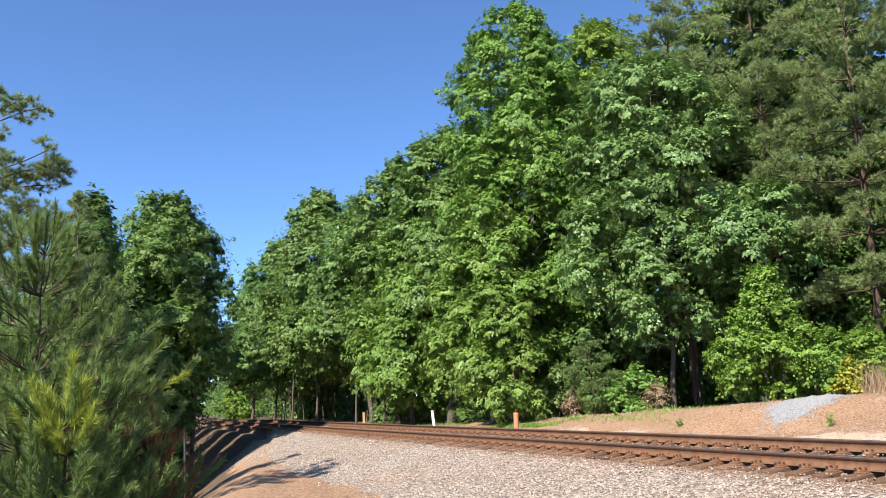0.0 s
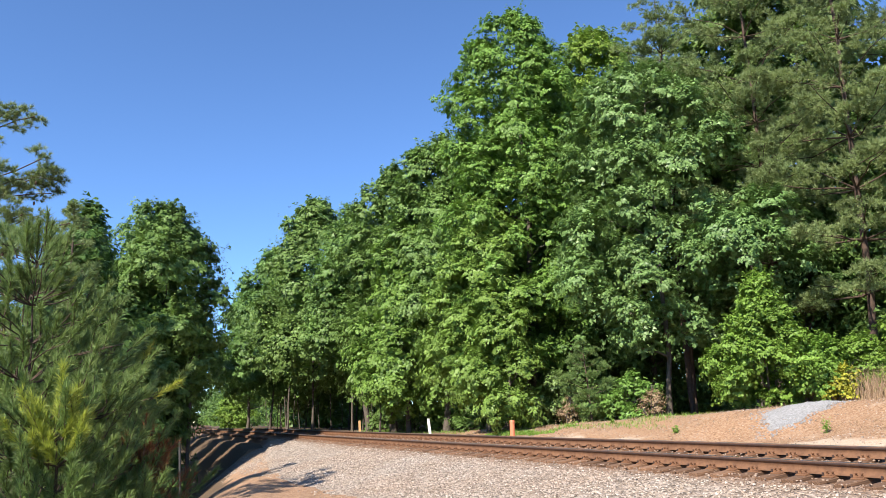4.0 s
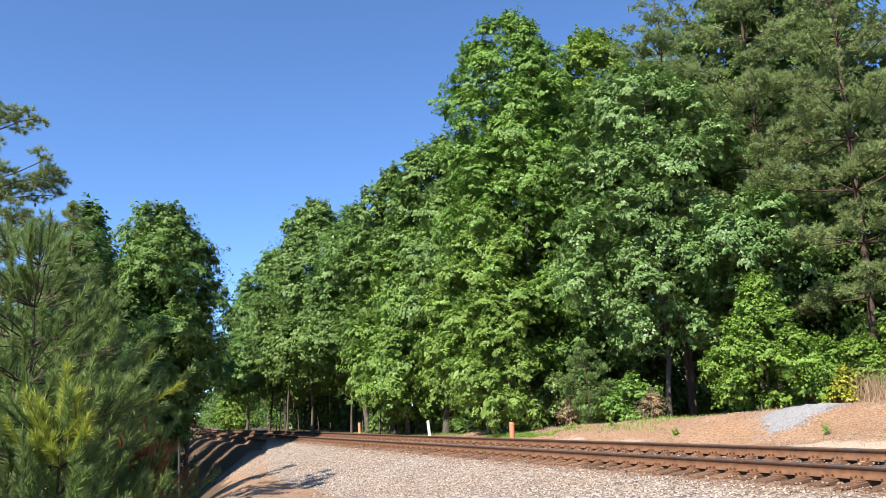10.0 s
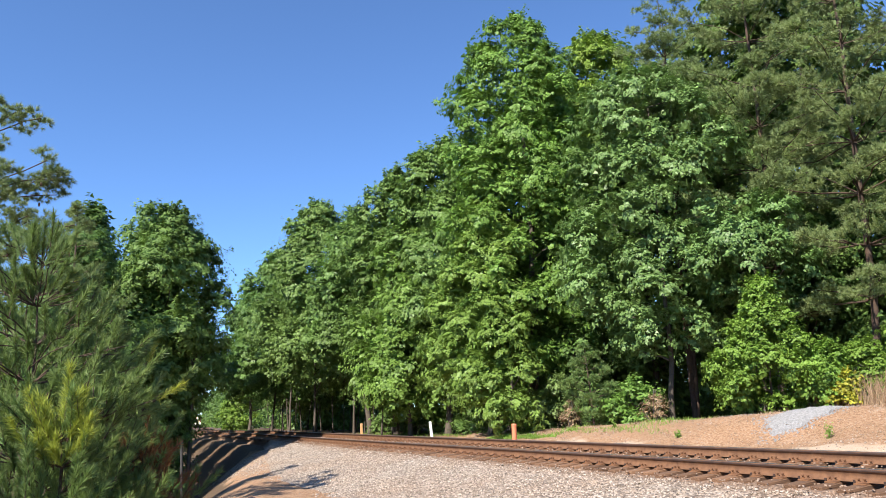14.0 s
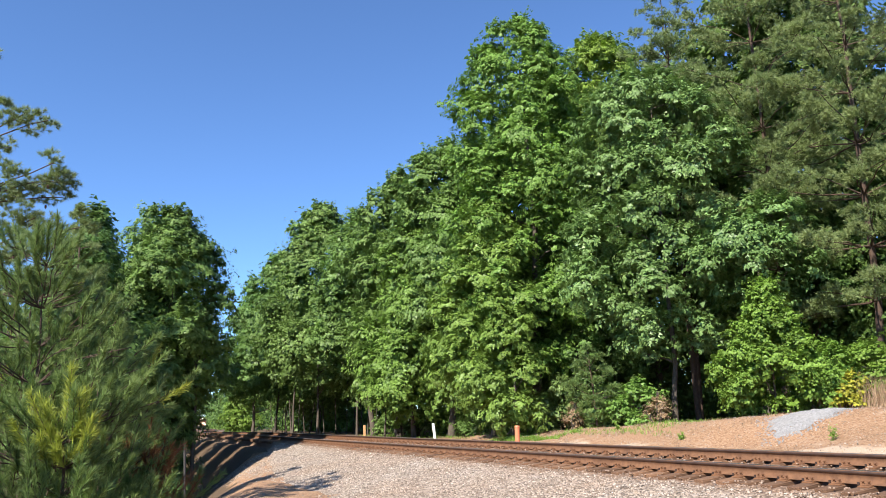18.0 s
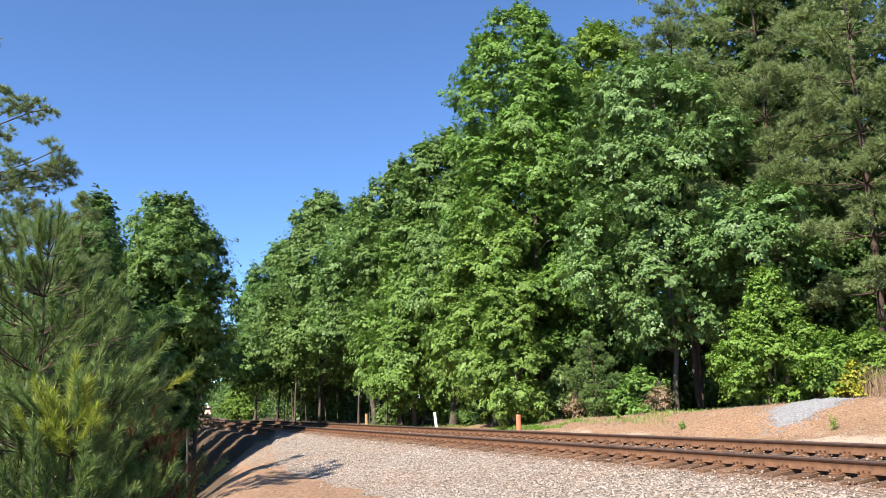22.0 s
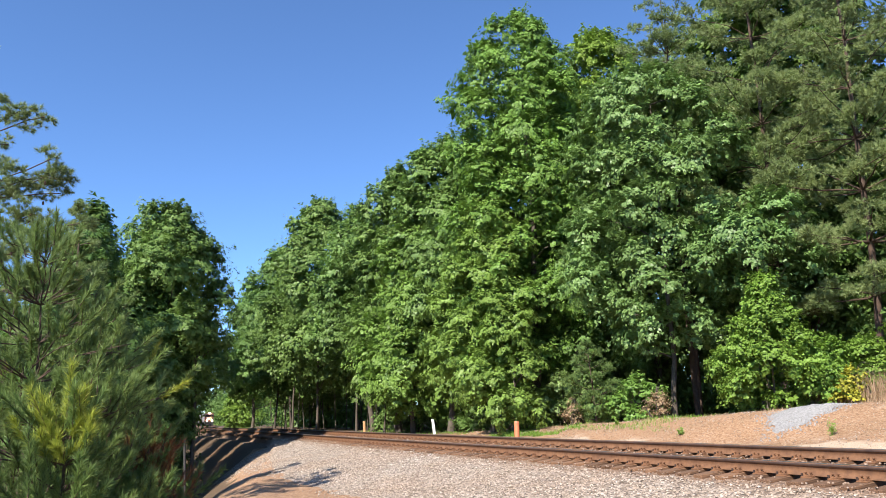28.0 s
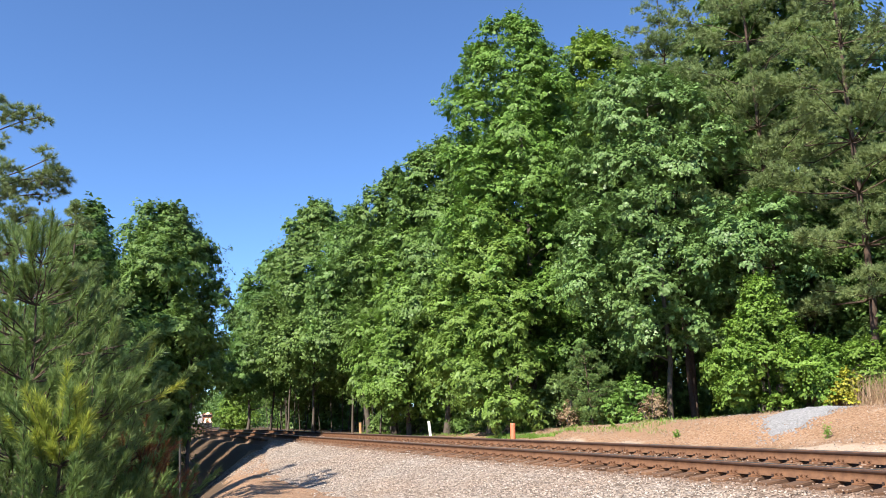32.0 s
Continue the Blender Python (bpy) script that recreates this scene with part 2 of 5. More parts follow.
def earth_mat():
    """zone: 0 forest litter, 1 bare reddish clay, 2 pale gravelly dirt."""
    m, n, l, b = mat("earth")
    at = n.new("ShaderNodeAttribute")
    at.attribute_name = "zone"
    f1, f2, f3 = noise_tex(n, l, 1.3, 6.0, 0.65), noise_tex(n, l, 14.0, 6.0, 0.7), noise_tex(n, l, 70.0, 3.0)
    litter = ramp(n, l, f2.outputs[0], [(0.3, (0.045, 0.03, 0.018)), (0.55, (0.12, 0.075, 0.042)), (0.75, (0.20, 0.14, 0.08))])
    clay = ramp(n, l, f2.outputs[0], [(0.36, (0.15, 0.08, 0.042)), (0.46, (0.30, 0.165, 0.088)), (0.58, (0.41, 0.255, 0.150)), (0.72, (0.45, 0.350, 0.260))])
    sand = ramp(n, l, f3.outputs[0], [(0.3, (0.36, 0.24, 0.155)), (0.5, (0.47, 0.35, 0.25)), (0.75, (0.56, 0.47, 0.38))])
    c1 = n.new("ShaderNodeMapRange")
    add = n.new("ShaderNodeMath")
    add.operation = "MULTIPLY_ADD"
    l.new(f1.outputs[0], add.inputs[0])
    add.inputs[1].default_value = 0.9
    l.new(at.outputs["Fac"], add.inputs[2])
    l.new(add.outputs[0], c1.inputs[0])
    c1.inputs[1].default_value, c1.inputs[2].default_value = 0.8, 1.1
    c2 = n.new("ShaderNodeMapRange")
    l.new(add.outputs[0], c2.inputs[0])
    c2.inputs[1].default_value, c2.inputs[2].default_value = 1.75, 2.05
    base = mix(n, l, c1.outputs[0], litter.outputs[0], clay.outputs[0])
    l.new(mix(n, l, c2.outputs[0], base, sand.outputs[0]), b.inputs["Base Color"])
    b.inputs["Roughness"].default_value = 0.95
    bump(n, l, b, f2.outputs[0], 0.9, 0.05)
    return m


EARTH = earth_mat()


# ---- mesh helpers ----
def mesh_of(name, verts, faces, material, smooth_faces=False):
    me = bpy.data.meshes.new(name)
    verts = np.asarray(verts, np.float32)
    faces = np.asarray(faces, np.int32)
    k = faces.shape[1]
    me.vertices.add(len(verts))
    me.vertices.foreach_set("co", verts.ravel())
    me.loops.add(faces.size)
    me.loops.foreach_set("vertex_index", faces.ravel())
    me.polygons.add(len(faces))
    me.polygons.foreach_set("loop_start", np.arange(0, faces.size, k, dtype=np.int32))
    me.polygons.foreach_set("loop_total", np.full(len(faces), k, np.int32))
    if smooth_faces:
        me.polygons.foreach_set("use_smooth", np.ones(len(faces), bool))
    me.materials.append(material)
    me.update(calc_edges=True)
    return me


def part(name, bm, material, parent, label=""):
    """Links a bmesh, or a ready mesh, as one object under its thing."""
    if isinstance(bm, bmesh.types.BMesh):
        me = bpy.data.meshes.new(name)
        bm.to_mesh(me)
        bm.free()
        me.materials.append(material)
    else:
        me = bm
    ob = new(name, me)
    ob.parent = parent
    return tagged(ob, label)


def thing(name, x=0, y=0, z=0, rz=0, label="", category="", group="", kind=""):
    ob = new(name)
    ob.matrix_basis = pose(x, y, z, 0, 0, rz)
    ob.empty_display_size = 0.2
    return tagged(ob, label, category, group, kind)


def box(bm, x0, x1, y0, y1, z0, z1, bevel=0.0):
    """A box between those faces, with its edges broken."""
    m = Matrix.LocRotScale(((x0 + x1) / 2, (y0 + y1) / 2, (z0 + z1) / 2), None, (x1 - x0, y1 - y0, z1 - z0))
    vs = bmesh.ops.create_cube(bm, size=1, matrix=m)["verts"]
    if bevel:
        es = list({e for v in vs for e in v.link_edges})
        bmesh.ops.bevel(bm, geom=es, offset=bevel, segments=1, affect="EDGES")
    return bm


def boxes(*bs, bevel=0.0):
    bm = bmesh.new()
    for b in bs:
        box(bm, *b, bevel=bevel)
    return bm


def rod(bm, a, b, r, r2=None, seg=8):
    a, b = Vector(a), Vector(b)
    d = b - a
    m = Matrix.Translation((a + b) / 2) @ d.to_track_quat("Z", "Y").to_matrix().to_4x4()
    bmesh.ops.create_cone(bm, cap_ends=True, segments=seg, radius1=r, radius2=r if r2 is None else r2, depth=d.length, matrix=m)
    return bm


def tubes(lines, seg=6):
    """Bent tapering tubes: each line is a list of (x, y, z, radius). Gives vertices and quads."""
    V, F = [], []
    o = 0
    for line in lines:
        p = np.array(line, float)
        d = np.gradient(p[:, :3], axis=0)
        d /= np.linalg.norm(d, axis=1)[:, None] + 1e-9
        ref = np.where(np.abs(d[:, 2:3]) > 0.8, [[1.0, 0, 0]], [[0, 0, 1.0]])
        a = np.cross(d, ref)
        a /= np.linalg.norm(a, axis=1)[:, None] + 1e-9
        b = np.cross(d, a)
        th = np.arange(seg) * 2 * np.pi / seg
        ring = p[:, None, :3] + p[:, None, 3:4] * (a[:, None] * np.cos(th)[None, :, None] + b[:, None] * np.sin(th)[None, :, None])
        V.append(ring.reshape(-1, 3))
        n = len(p)
        i = np.arange(n - 1)[:, None] * seg + np.arange(seg)[None]
        j = np.arange(n - 1)[:, None] * seg + (np.arange(seg)[None] + 1) % seg
        F.append(np.stack([i, j, j + seg, i + seg], -1).reshape(-1, 4) + o)
        o += n * seg
    return np.concatenate(V), np.concatenate(F)


def unit(v):
    return v / (np.linalg.norm(v, axis=-1, keepdims=True) + 1e-9)


def leaflets(c, n, size, r, width=0.8, axis=None):
    """Small leaves of one pointed face each, for crowns that stay far off. axis: the way that their tips point."""
    k = len(c)
    n = unit(n)
    b = unit(np.cross(n, r.normal(size=(k, 3)) if axis is None else axis))
    a = np.cross(b, n)
    L = (size * r.uniform(0.65, 1.35, k))[:, None]
    w = L * width * 0.5
    V = np.stack([c - a * L * 0.4 + b * w, c - a * L * 0.4 - b * w, c + a * L * 0.6], 1).reshape(-1, 3)
    return V, np.arange(3 * k).reshape(-1, 3)


def leaves(c, n, size, r, width=0.66, axis=None, fold=0.22):
    """Folded leaves at the points c that face n: two triangles each."""
    k = len(c)
    n = unit(n)
    b = unit(np.cross(n, r.normal(size=(k, 3)) if axis is None else axis))
    a = np.cross(b, n)
    L = (size * r.uniform(0.65, 1.3, k))[:, None]
    w = L * width * 0.5
    V = np.stack([c - a * L * 0.5, c + b * w + n * L * fold, c + a * L * 0.5, c - b * w + n * L * fold], 1).reshape(-1, 3)
    i = np.arange(k)[:, None] * 4
    F = np.concatenate([i + [0, 1, 2], i + [0, 2, 3]], 1).reshape(-1, 3)
    return V, F


def needles(base, axis, count, length, width, r, spread=0.75):
    """Bursts of needles: at each base, count thin triangles about the axis."""
    k = len(base)
    d = unit(np.repeat(unit(axis), count, 0) + spread * r.normal(size=(k * count, 3)))
    o = np.repeat(base, count, 0) + d * 0.01
    s = unit(np.cross(d, r.normal(size=d.shape))) * width * 0.5
    L = (length * r.uniform(0.7, 1.15, k * count))[:, None]
    V = np.stack([o - s, o + s, o + d * L], 1).reshape(-1, 3)
    return V, np.arange(len(V)).reshape(-1, 3)


# ---- the ground: one sheet to the horizon ----
def build_ground():
    az = np.radians(np.concatenate([np.linspace(-180, -48, 34)[:-1], np.linspace(-48, 48, 330), np.linspace(48, 180, 34)[1:-1]]))
    rad = np.concatenate([[0.0], np.geomspace(1.2, 90, 170), np.geomspace(95, 3000, 60)])
    A, R = np.meshgrid(az, rad)
    X, Y = R * np.sin(A), R * np.cos(A)
    Z = ground_at(X, Y)
    s, u = beside(X, Y)
    s, u = s.reshape(X.shape), u.reshape(X.shape)
    Z += 0.03 * waves(X, Y, 0.9, 21) * (R < 60) * (np.abs(u) > 3)
    clay = smooth(1.2, -0.4, shelf_edge(s) - u + 0.5 * waves(X, Y, 1.6, 33)) * smooth(-2.0, -3.0, u) * smooth(70, 50, s) * 1.15
    bank = smooth(2.5, 3.5, u) * smooth(11.5, 9.0, u + 1.2 * waves(X, Y, 5, 31)) * smooth(48, 30, s) * 1.25
    cess = smooth(5.8, 4.6, u + 0.4 * waves(X, Y, 3.0, 34)) * smooth(1.0, 2.0, u) * smooth(60, 30, s)
    zone = np.maximum(np.maximum(clay, bank), cess * 2.1)
    n, m = A.shape
    i = np.arange(n - 1)[:, None] * m + np.arange(m)[None]
    j = np.arange(n - 1)[:, None] * m + (np.arange(m)[None] + 1) % m
    F = np.stack([i, j, j + m, i + m], -1).reshape(-1, 4)
    me = mesh_of("ground", np.stack([X, Y, Z], -1).reshape(-1, 3), F, EARTH, True)
    at = me.attributes.new("zone", "FLOAT", "POINT")
    at.data.foreach_set("value", zone.ravel().astype(np.float32))
    tagged(new("ground", me), "reddish clay ground with leaf litter and bare dirt", "ground", kind="structure")


def bed_z(s, u):
    """Top of the ballast, as a height below the rails' plane on the near rail."""
    near_edge, far_edge = -1.55, 2.1
    over = np.clip(shelf_edge(s) + 1.2 - u, 0, 9)
    top = rail_z(s) - 0.235 + np.clip(u + HALF, -0.5, 2.4) * np.interp(s, [-75, 70, 140, 640], [CANT, CANT, 0, 0])
    drop = np.where(u < near_edge, (near_edge - u) / 6.4 + 0.05 * smooth(0, -0.4, u - near_edge), 0) + over * 0.9 + np.where(u > far_edge, (u - far_edge) / 3.6, 0)
    dish = 0.03 * smooth(0.3, 0.0, np.abs(np.abs(u) - HALF))
    crib = 0.035 * smooth(-0.45, -0.65, u) * smooth(45, 25, s)
    return top - drop - dish - crib - 0.02 * smooth(-1.2, -1.7, u)


def build_bed():
    s = np.concatenate([np.arange(-40, 70, 0.35), np.arange(70, 560, 3.0)])
    u = np.concatenate([np.linspace(-9.0, -1.5, 40), np.linspace(-1.3, 1.6, 14), np.linspace(1.8, 4.2, 12)])
    S_, U_ = np.meshgrid(s, u, indexing="ij")
    P = on_track(S_, U_)
    P[..., 2] = bed_z(S_, U_) + 0.025 * waves(P[..., 0], P[..., 1], 1.1, 41) + 0.03 * waves(P[..., 0], P[..., 1], 5.0, 42) * (np.abs(U_) > 1.6) * smooth(40, 25, S_)
    n, m = S_.shape
    i = np.arange(n - 1)[:, None] * m + np.arange(m - 1)[None]
    F = np.stack([i, i + 1, i + m + 1, i + m], -1).reshape(-1, 4)
    me = mesh_of("ballast_bed", P.reshape(-1, 3), F, BALLAST, True)
    at = me.attributes.new("rust", "FLOAT", "POINT")
    at.data.foreach_set("value", (0.75 * smooth(2.0, 1.5, np.abs(U_ - 0.1) - 0.2 * smooth(20, 45, S_))).ravel().astype(np.float32))
    tagged(new("ballast_bed", me), "pale grey and tan crushed stone ballast embankment", "ballast", kind="structure")


build_ground()
build_bed()


def build_stones():
    r = np.random.RandomState(7)
    bv = np.array([(a, b, c) for c in (-0.6, 0.6) for b in (-0.6, 0.6) for a in (-0.6, 0.6)])
    quads = [(4, 5, 7, 6), (0, 1, 5, 4), (1, 3, 7, 5), (3, 2, 6, 7), (2, 0, 4, 6)]
    bf = np.array([f for q in quads for f in ((q[0], q[1], q[2]), (q[0], q[2], q[3]))])
    # more stones where the camera stands close
    n = 50000
    s = 3.0 + 42.0 * r.uniform(0, 1, n) ** 1.5
    u = np.where(r.uniform(size=n) < 0.72, r.uniform(-6.2, -1.25, n), r.uniform(-1.25, 3.4, n))
    keep = (np.abs(np.abs(u) - HALF) > 0.12) & ~((u < -4.4) & (r.uniform(size=n) < smooth(-4.4, -6.0, u) * 0.95))
    s, u = s[keep], u[keep]
    P = on_track(s, u)
    P[:, 2] = bed_z(s, u) + 0.025 * waves(P[:, 0], P[:, 1], 1.1, 41) + 0.03 * waves(P[:, 0], P[:, 1], 5.0, 42) * (np.abs(u) > 1.6) * smooth(40, 25, s)
    P[:, 2] = np.maximum(P[:, 2], ground_at(P[:, 0], P[:, 1])) + 0.005
    k = len(P)
    size = r.uniform(0.016, 0.032, k) * np.interp(s, [3, 20, 45], [0.9, 1.0, 1.3])
    P[:, 2] += np.where((np.abs(u) < 1.38) & (r.uniform(size=k) < 0.25), 0.05, 0)
    shape = bv[None] * r.uniform(0.55, 1.35, (k, len(bv), 3))
    sc = np.stack([r.uniform(0.8, 1.5, k), r.uniform(0.7, 1.1, k), r.uniform(0.5, 0.85, k)], -1)
    shape = shape * sc[:, None] * size[:, None, None]
    a, t = r.uniform(0, 6.283, k), r.normal(0, 0.5, k)
    ca, sa, ct, st = np.cos(a), np.sin(a), np.cos(t), np.sin(t)
    x, y, z = shape[..., 0], shape[..., 1] * ct[:, None] - shape[..., 2] * st[:, None], shape[..., 1] * st[:, None] + shape[..., 2] * ct[:, None]
    V = np.stack([x * ca[:, None] - y * sa[:, None], x * sa[:, None] + y * ca[:, None], z], -1) + P[:, None]
    rusty = np.abs(u) < 1.5 + 0.15 * waves(P[:, 0], P[:, 1], 0.7, 43)
    for pick, material, name, label in ((~rusty, STONE, "ballast_stones", "loose angular grey and tan ballast stones"), (rusty, DUSTY, "rusty_ballast_stones", "ballast stones stained with rust between the rails")):
        W = V[pick]
        F = (bf[None] + (np.arange(len(W)) * len(bv))[:, None, None]).reshape(-1, 3)
        tagged(new(name, mesh_of(name, W.reshape(-1, 3), F, material)), label, "gravel", kind="stuff")


build_stones()


# ---- the track ----
def sweep(profile, s, u0, material, name):
    """A profile of (across, up) points run along the track at u0."""
    pr = np.array(profile)
    k = len(pr)
    S_ = np.repeat(s, k)
    P = on_track(S_, u0 + np.tile(pr[:, 0], len(s)), np.tile(pr[:, 1], len(s)))
    i = np.arange(len(s) - 1)[:, None] * k + np.arange(k)[None]
    j = np.arange(len(s) - 1)[:, None] * k + (np.arange(k)[None] + 1) % k
    return mesh_of(name, P, np.stack([i, j, j + k, i + k], -1).reshape(-1, 4), material)


RAIL = [(-0.076, -0.186), (0.076, -0.186), (0.076, -0.176), (0.012, -0.155), (0.009, -0.05), (0.034, -0.04), (0.036, -0.008), (0.030, 0.0), (-0.030, 0.0), (-0.036, -0.008), (-0.034, -0.04), (-0.009, -0.05), (-0.012, -0.155), (-0.076, -0.176)]


def track_matrix(s, u, dz):
    p = on_track(np.array(float(s)), np.array(float(u)), dz)
    h = float(np.interp(s, SS, HEAD))
    c = float(np.interp(s, [-75, 70, 140, 640], [CANT, CANT, 0, 0]))
    return Matrix.Translation(p.tolist()) @ Matrix.Rotation(h, 4, "Z") @ Matrix.Rotation(-math.atan(c), 4, "Y")


def build_track():
    tr = thing("railway_track", label="single railway track with rusty rails on dark wooden ties", category="railway track", kind="structure")
    s = np.concatenate([np.arange(-30, 80, 1.0), np.arange(80, 600, 5.0)])
    for u0, nm in ((-HALF, "near"), (HALF, "far")):
        rail = part("rail", sweep(RAIL, s, u0, RUST, "rail"), None, tr, "rust-brown steel rail with a worn shiny head")
        part("running_surface", sweep([(-0.027, 0.001), (0.027, 0.001), (0.027, 0.0035), (-0.027, 0.0035)], s, u0, SHINE, "running_surface"), None, rail, "worn grey running surface")
        for side in (-1, 1):
            part("head_side", sweep([(side * 0.0365, -0.038), (side * 0.0385, -0.036), (side * 0.0385, -0.008), (side * 0.0365, -0.006)], s, u0, HEADSIDE, "head_side"), None, rail, "dark oily side of the rail head")
    # ties
    tie = boxes((-1.3, 1.3, -0.115, 0.115, -0.18, 0), bevel=0.012)
    me = bpy.data.meshes.new("tie")
    tie.to_mesh(me)
    tie.free()
    me.materials.append(TIE)
    plate = boxes((-0.18, 0.18, -0.095, 0.095, 0, 0.018), (-0.115, -0.08, -0.095, 0.095, 0.018, 0.032), (0.08, 0.115, -0.095, 0.095, 0.018, 0.032), bevel=0.003)
    pm = bpy.data.meshes.new("tie_plate")
    plate.to_mesh(pm)
    plate.free()
    pm.materials.append(PLATE)
    spike = bmesh.new()
    for x in (-0.095, 0.095):
        for y in (-0.05, 0.05):
            box(spike, x - 0.012, x + 0.012, y - 0.009, y + 0.009, 0.0, 0.055)
            box(spike, x - 0.026, x + 0.020, y - 0.016, y + 0.016, 0.05, 0.066)
    sm = bpy.data.meshes.new("spikes")
    spike.to_mesh(sm)
    spike.free()
    sm.materials.append(PLATE)
    anchor = boxes((-0.085, 0.085, -0.012, 0.012, -0.01, 0.012), (-0.1, -0.08, -0.016, 0.016, -0.01, 0.04), bevel=0.002)
    am = bpy.data.meshes.new("rail_anchor")
    anchor.to_mesh(am)
    anchor.free()
    am.materials.append(HEADSIDE)
    r = random.Random(3)
    n = 0
    far_v, far_f = [], []
    base = np.array([v.co[:] for v in me.vertices])
    polys = [list(p.vertices) for p in me.polygons if len(p.vertices) == 4]
    st = 7.70 + 0.2475 - 0.495 * 30
    for i in range(0, 620):
        s1 = st + 0.495 * i
        m = track_matrix(s1, r.uniform(-0.04, 0.04), -0.206) @ pose(0, 0, 0, 0, 0, r.uniform(-1.2, 1.2))
        if i < 170:
            t = part("tie", me, None, tr)
            t.matrix_basis = m @ Matrix.Diagonal((r.uniform(0.985, 1.02), r.uniform(0.9, 1.08), 1, 1))
            if i < 110:
                for u0 in (-HALF, HALF):
                    q = part("tie_plate", pm, None, tr)
                    q.matrix_basis = track_matrix(s1, u0, -0.2055)
                    k = part("spikes", sm, None, q)
                    k.matrix_basis = pose(0, 0, 0.016)
                    if i < 80:
                        a = part("rail_anchor", am, None, tr)
                        a.matrix_basis = track_matrix(s1 + 0.135, u0, -0.188)
        else:
            mm = np.array(m)
            far_f.append(np.array(polys) + len(base) * n)
            far_v.append(base @ mm[:3, :3].T + mm[:3, 3])
            n += 1
    tagged(part("far_ties", mesh_of("far_ties", np.concatenate(far_v), np.concatenate(far_f), TIE), None, tr, "distant dark wooden ties"), kind="stuff")


build_track()


# ---- trees ----
def limb_line(r, a, b, r0, r1, bend, n=7):
    t = np.linspace(0, 1, n)[:, None]
    a, b = np.array(a, float), np.array(b, float)
    p = a * (1 - t) + b * t
    off = r.normal(0, bend, 3)
    p = p + np.sin(t * np.pi) * off + r.normal(0, bend * 0.2, (n, 3)) * (t > 0) * (t < 1)
    return np.concatenate([p, r0 * (1 - t) + r1 * t], 1).tolist()


def crown_profile(t, kind):
    if kind == "round":
        return np.sqrt(np.clip(1 - (2 * t - 1) ** 2, 0, 1)) * 0.95 + 0.05
    if kind == "cone":
        return np.clip(1.05 - t, 0, 1) ** 0.75 * np.clip(t * 6 + 0.35, 0, 1)
    if kind == "egg":
        return np.clip(t * 3 + 0.45, 0, 1) * np.sqrt(np.clip(1 - t ** 2.8, 0, 1))
    if kind == "dome":
        return np.clip(t * 4 + 0.5, 0, 1) * np.sqrt(np.clip(1 - t ** 2.2, 0, 1))
    return np.clip(t * 3 + 0.6, 0, 1) * np.sqrt(np.clip(1 - t ** 7, 0, 1)) * (1 - 0.12 * t)


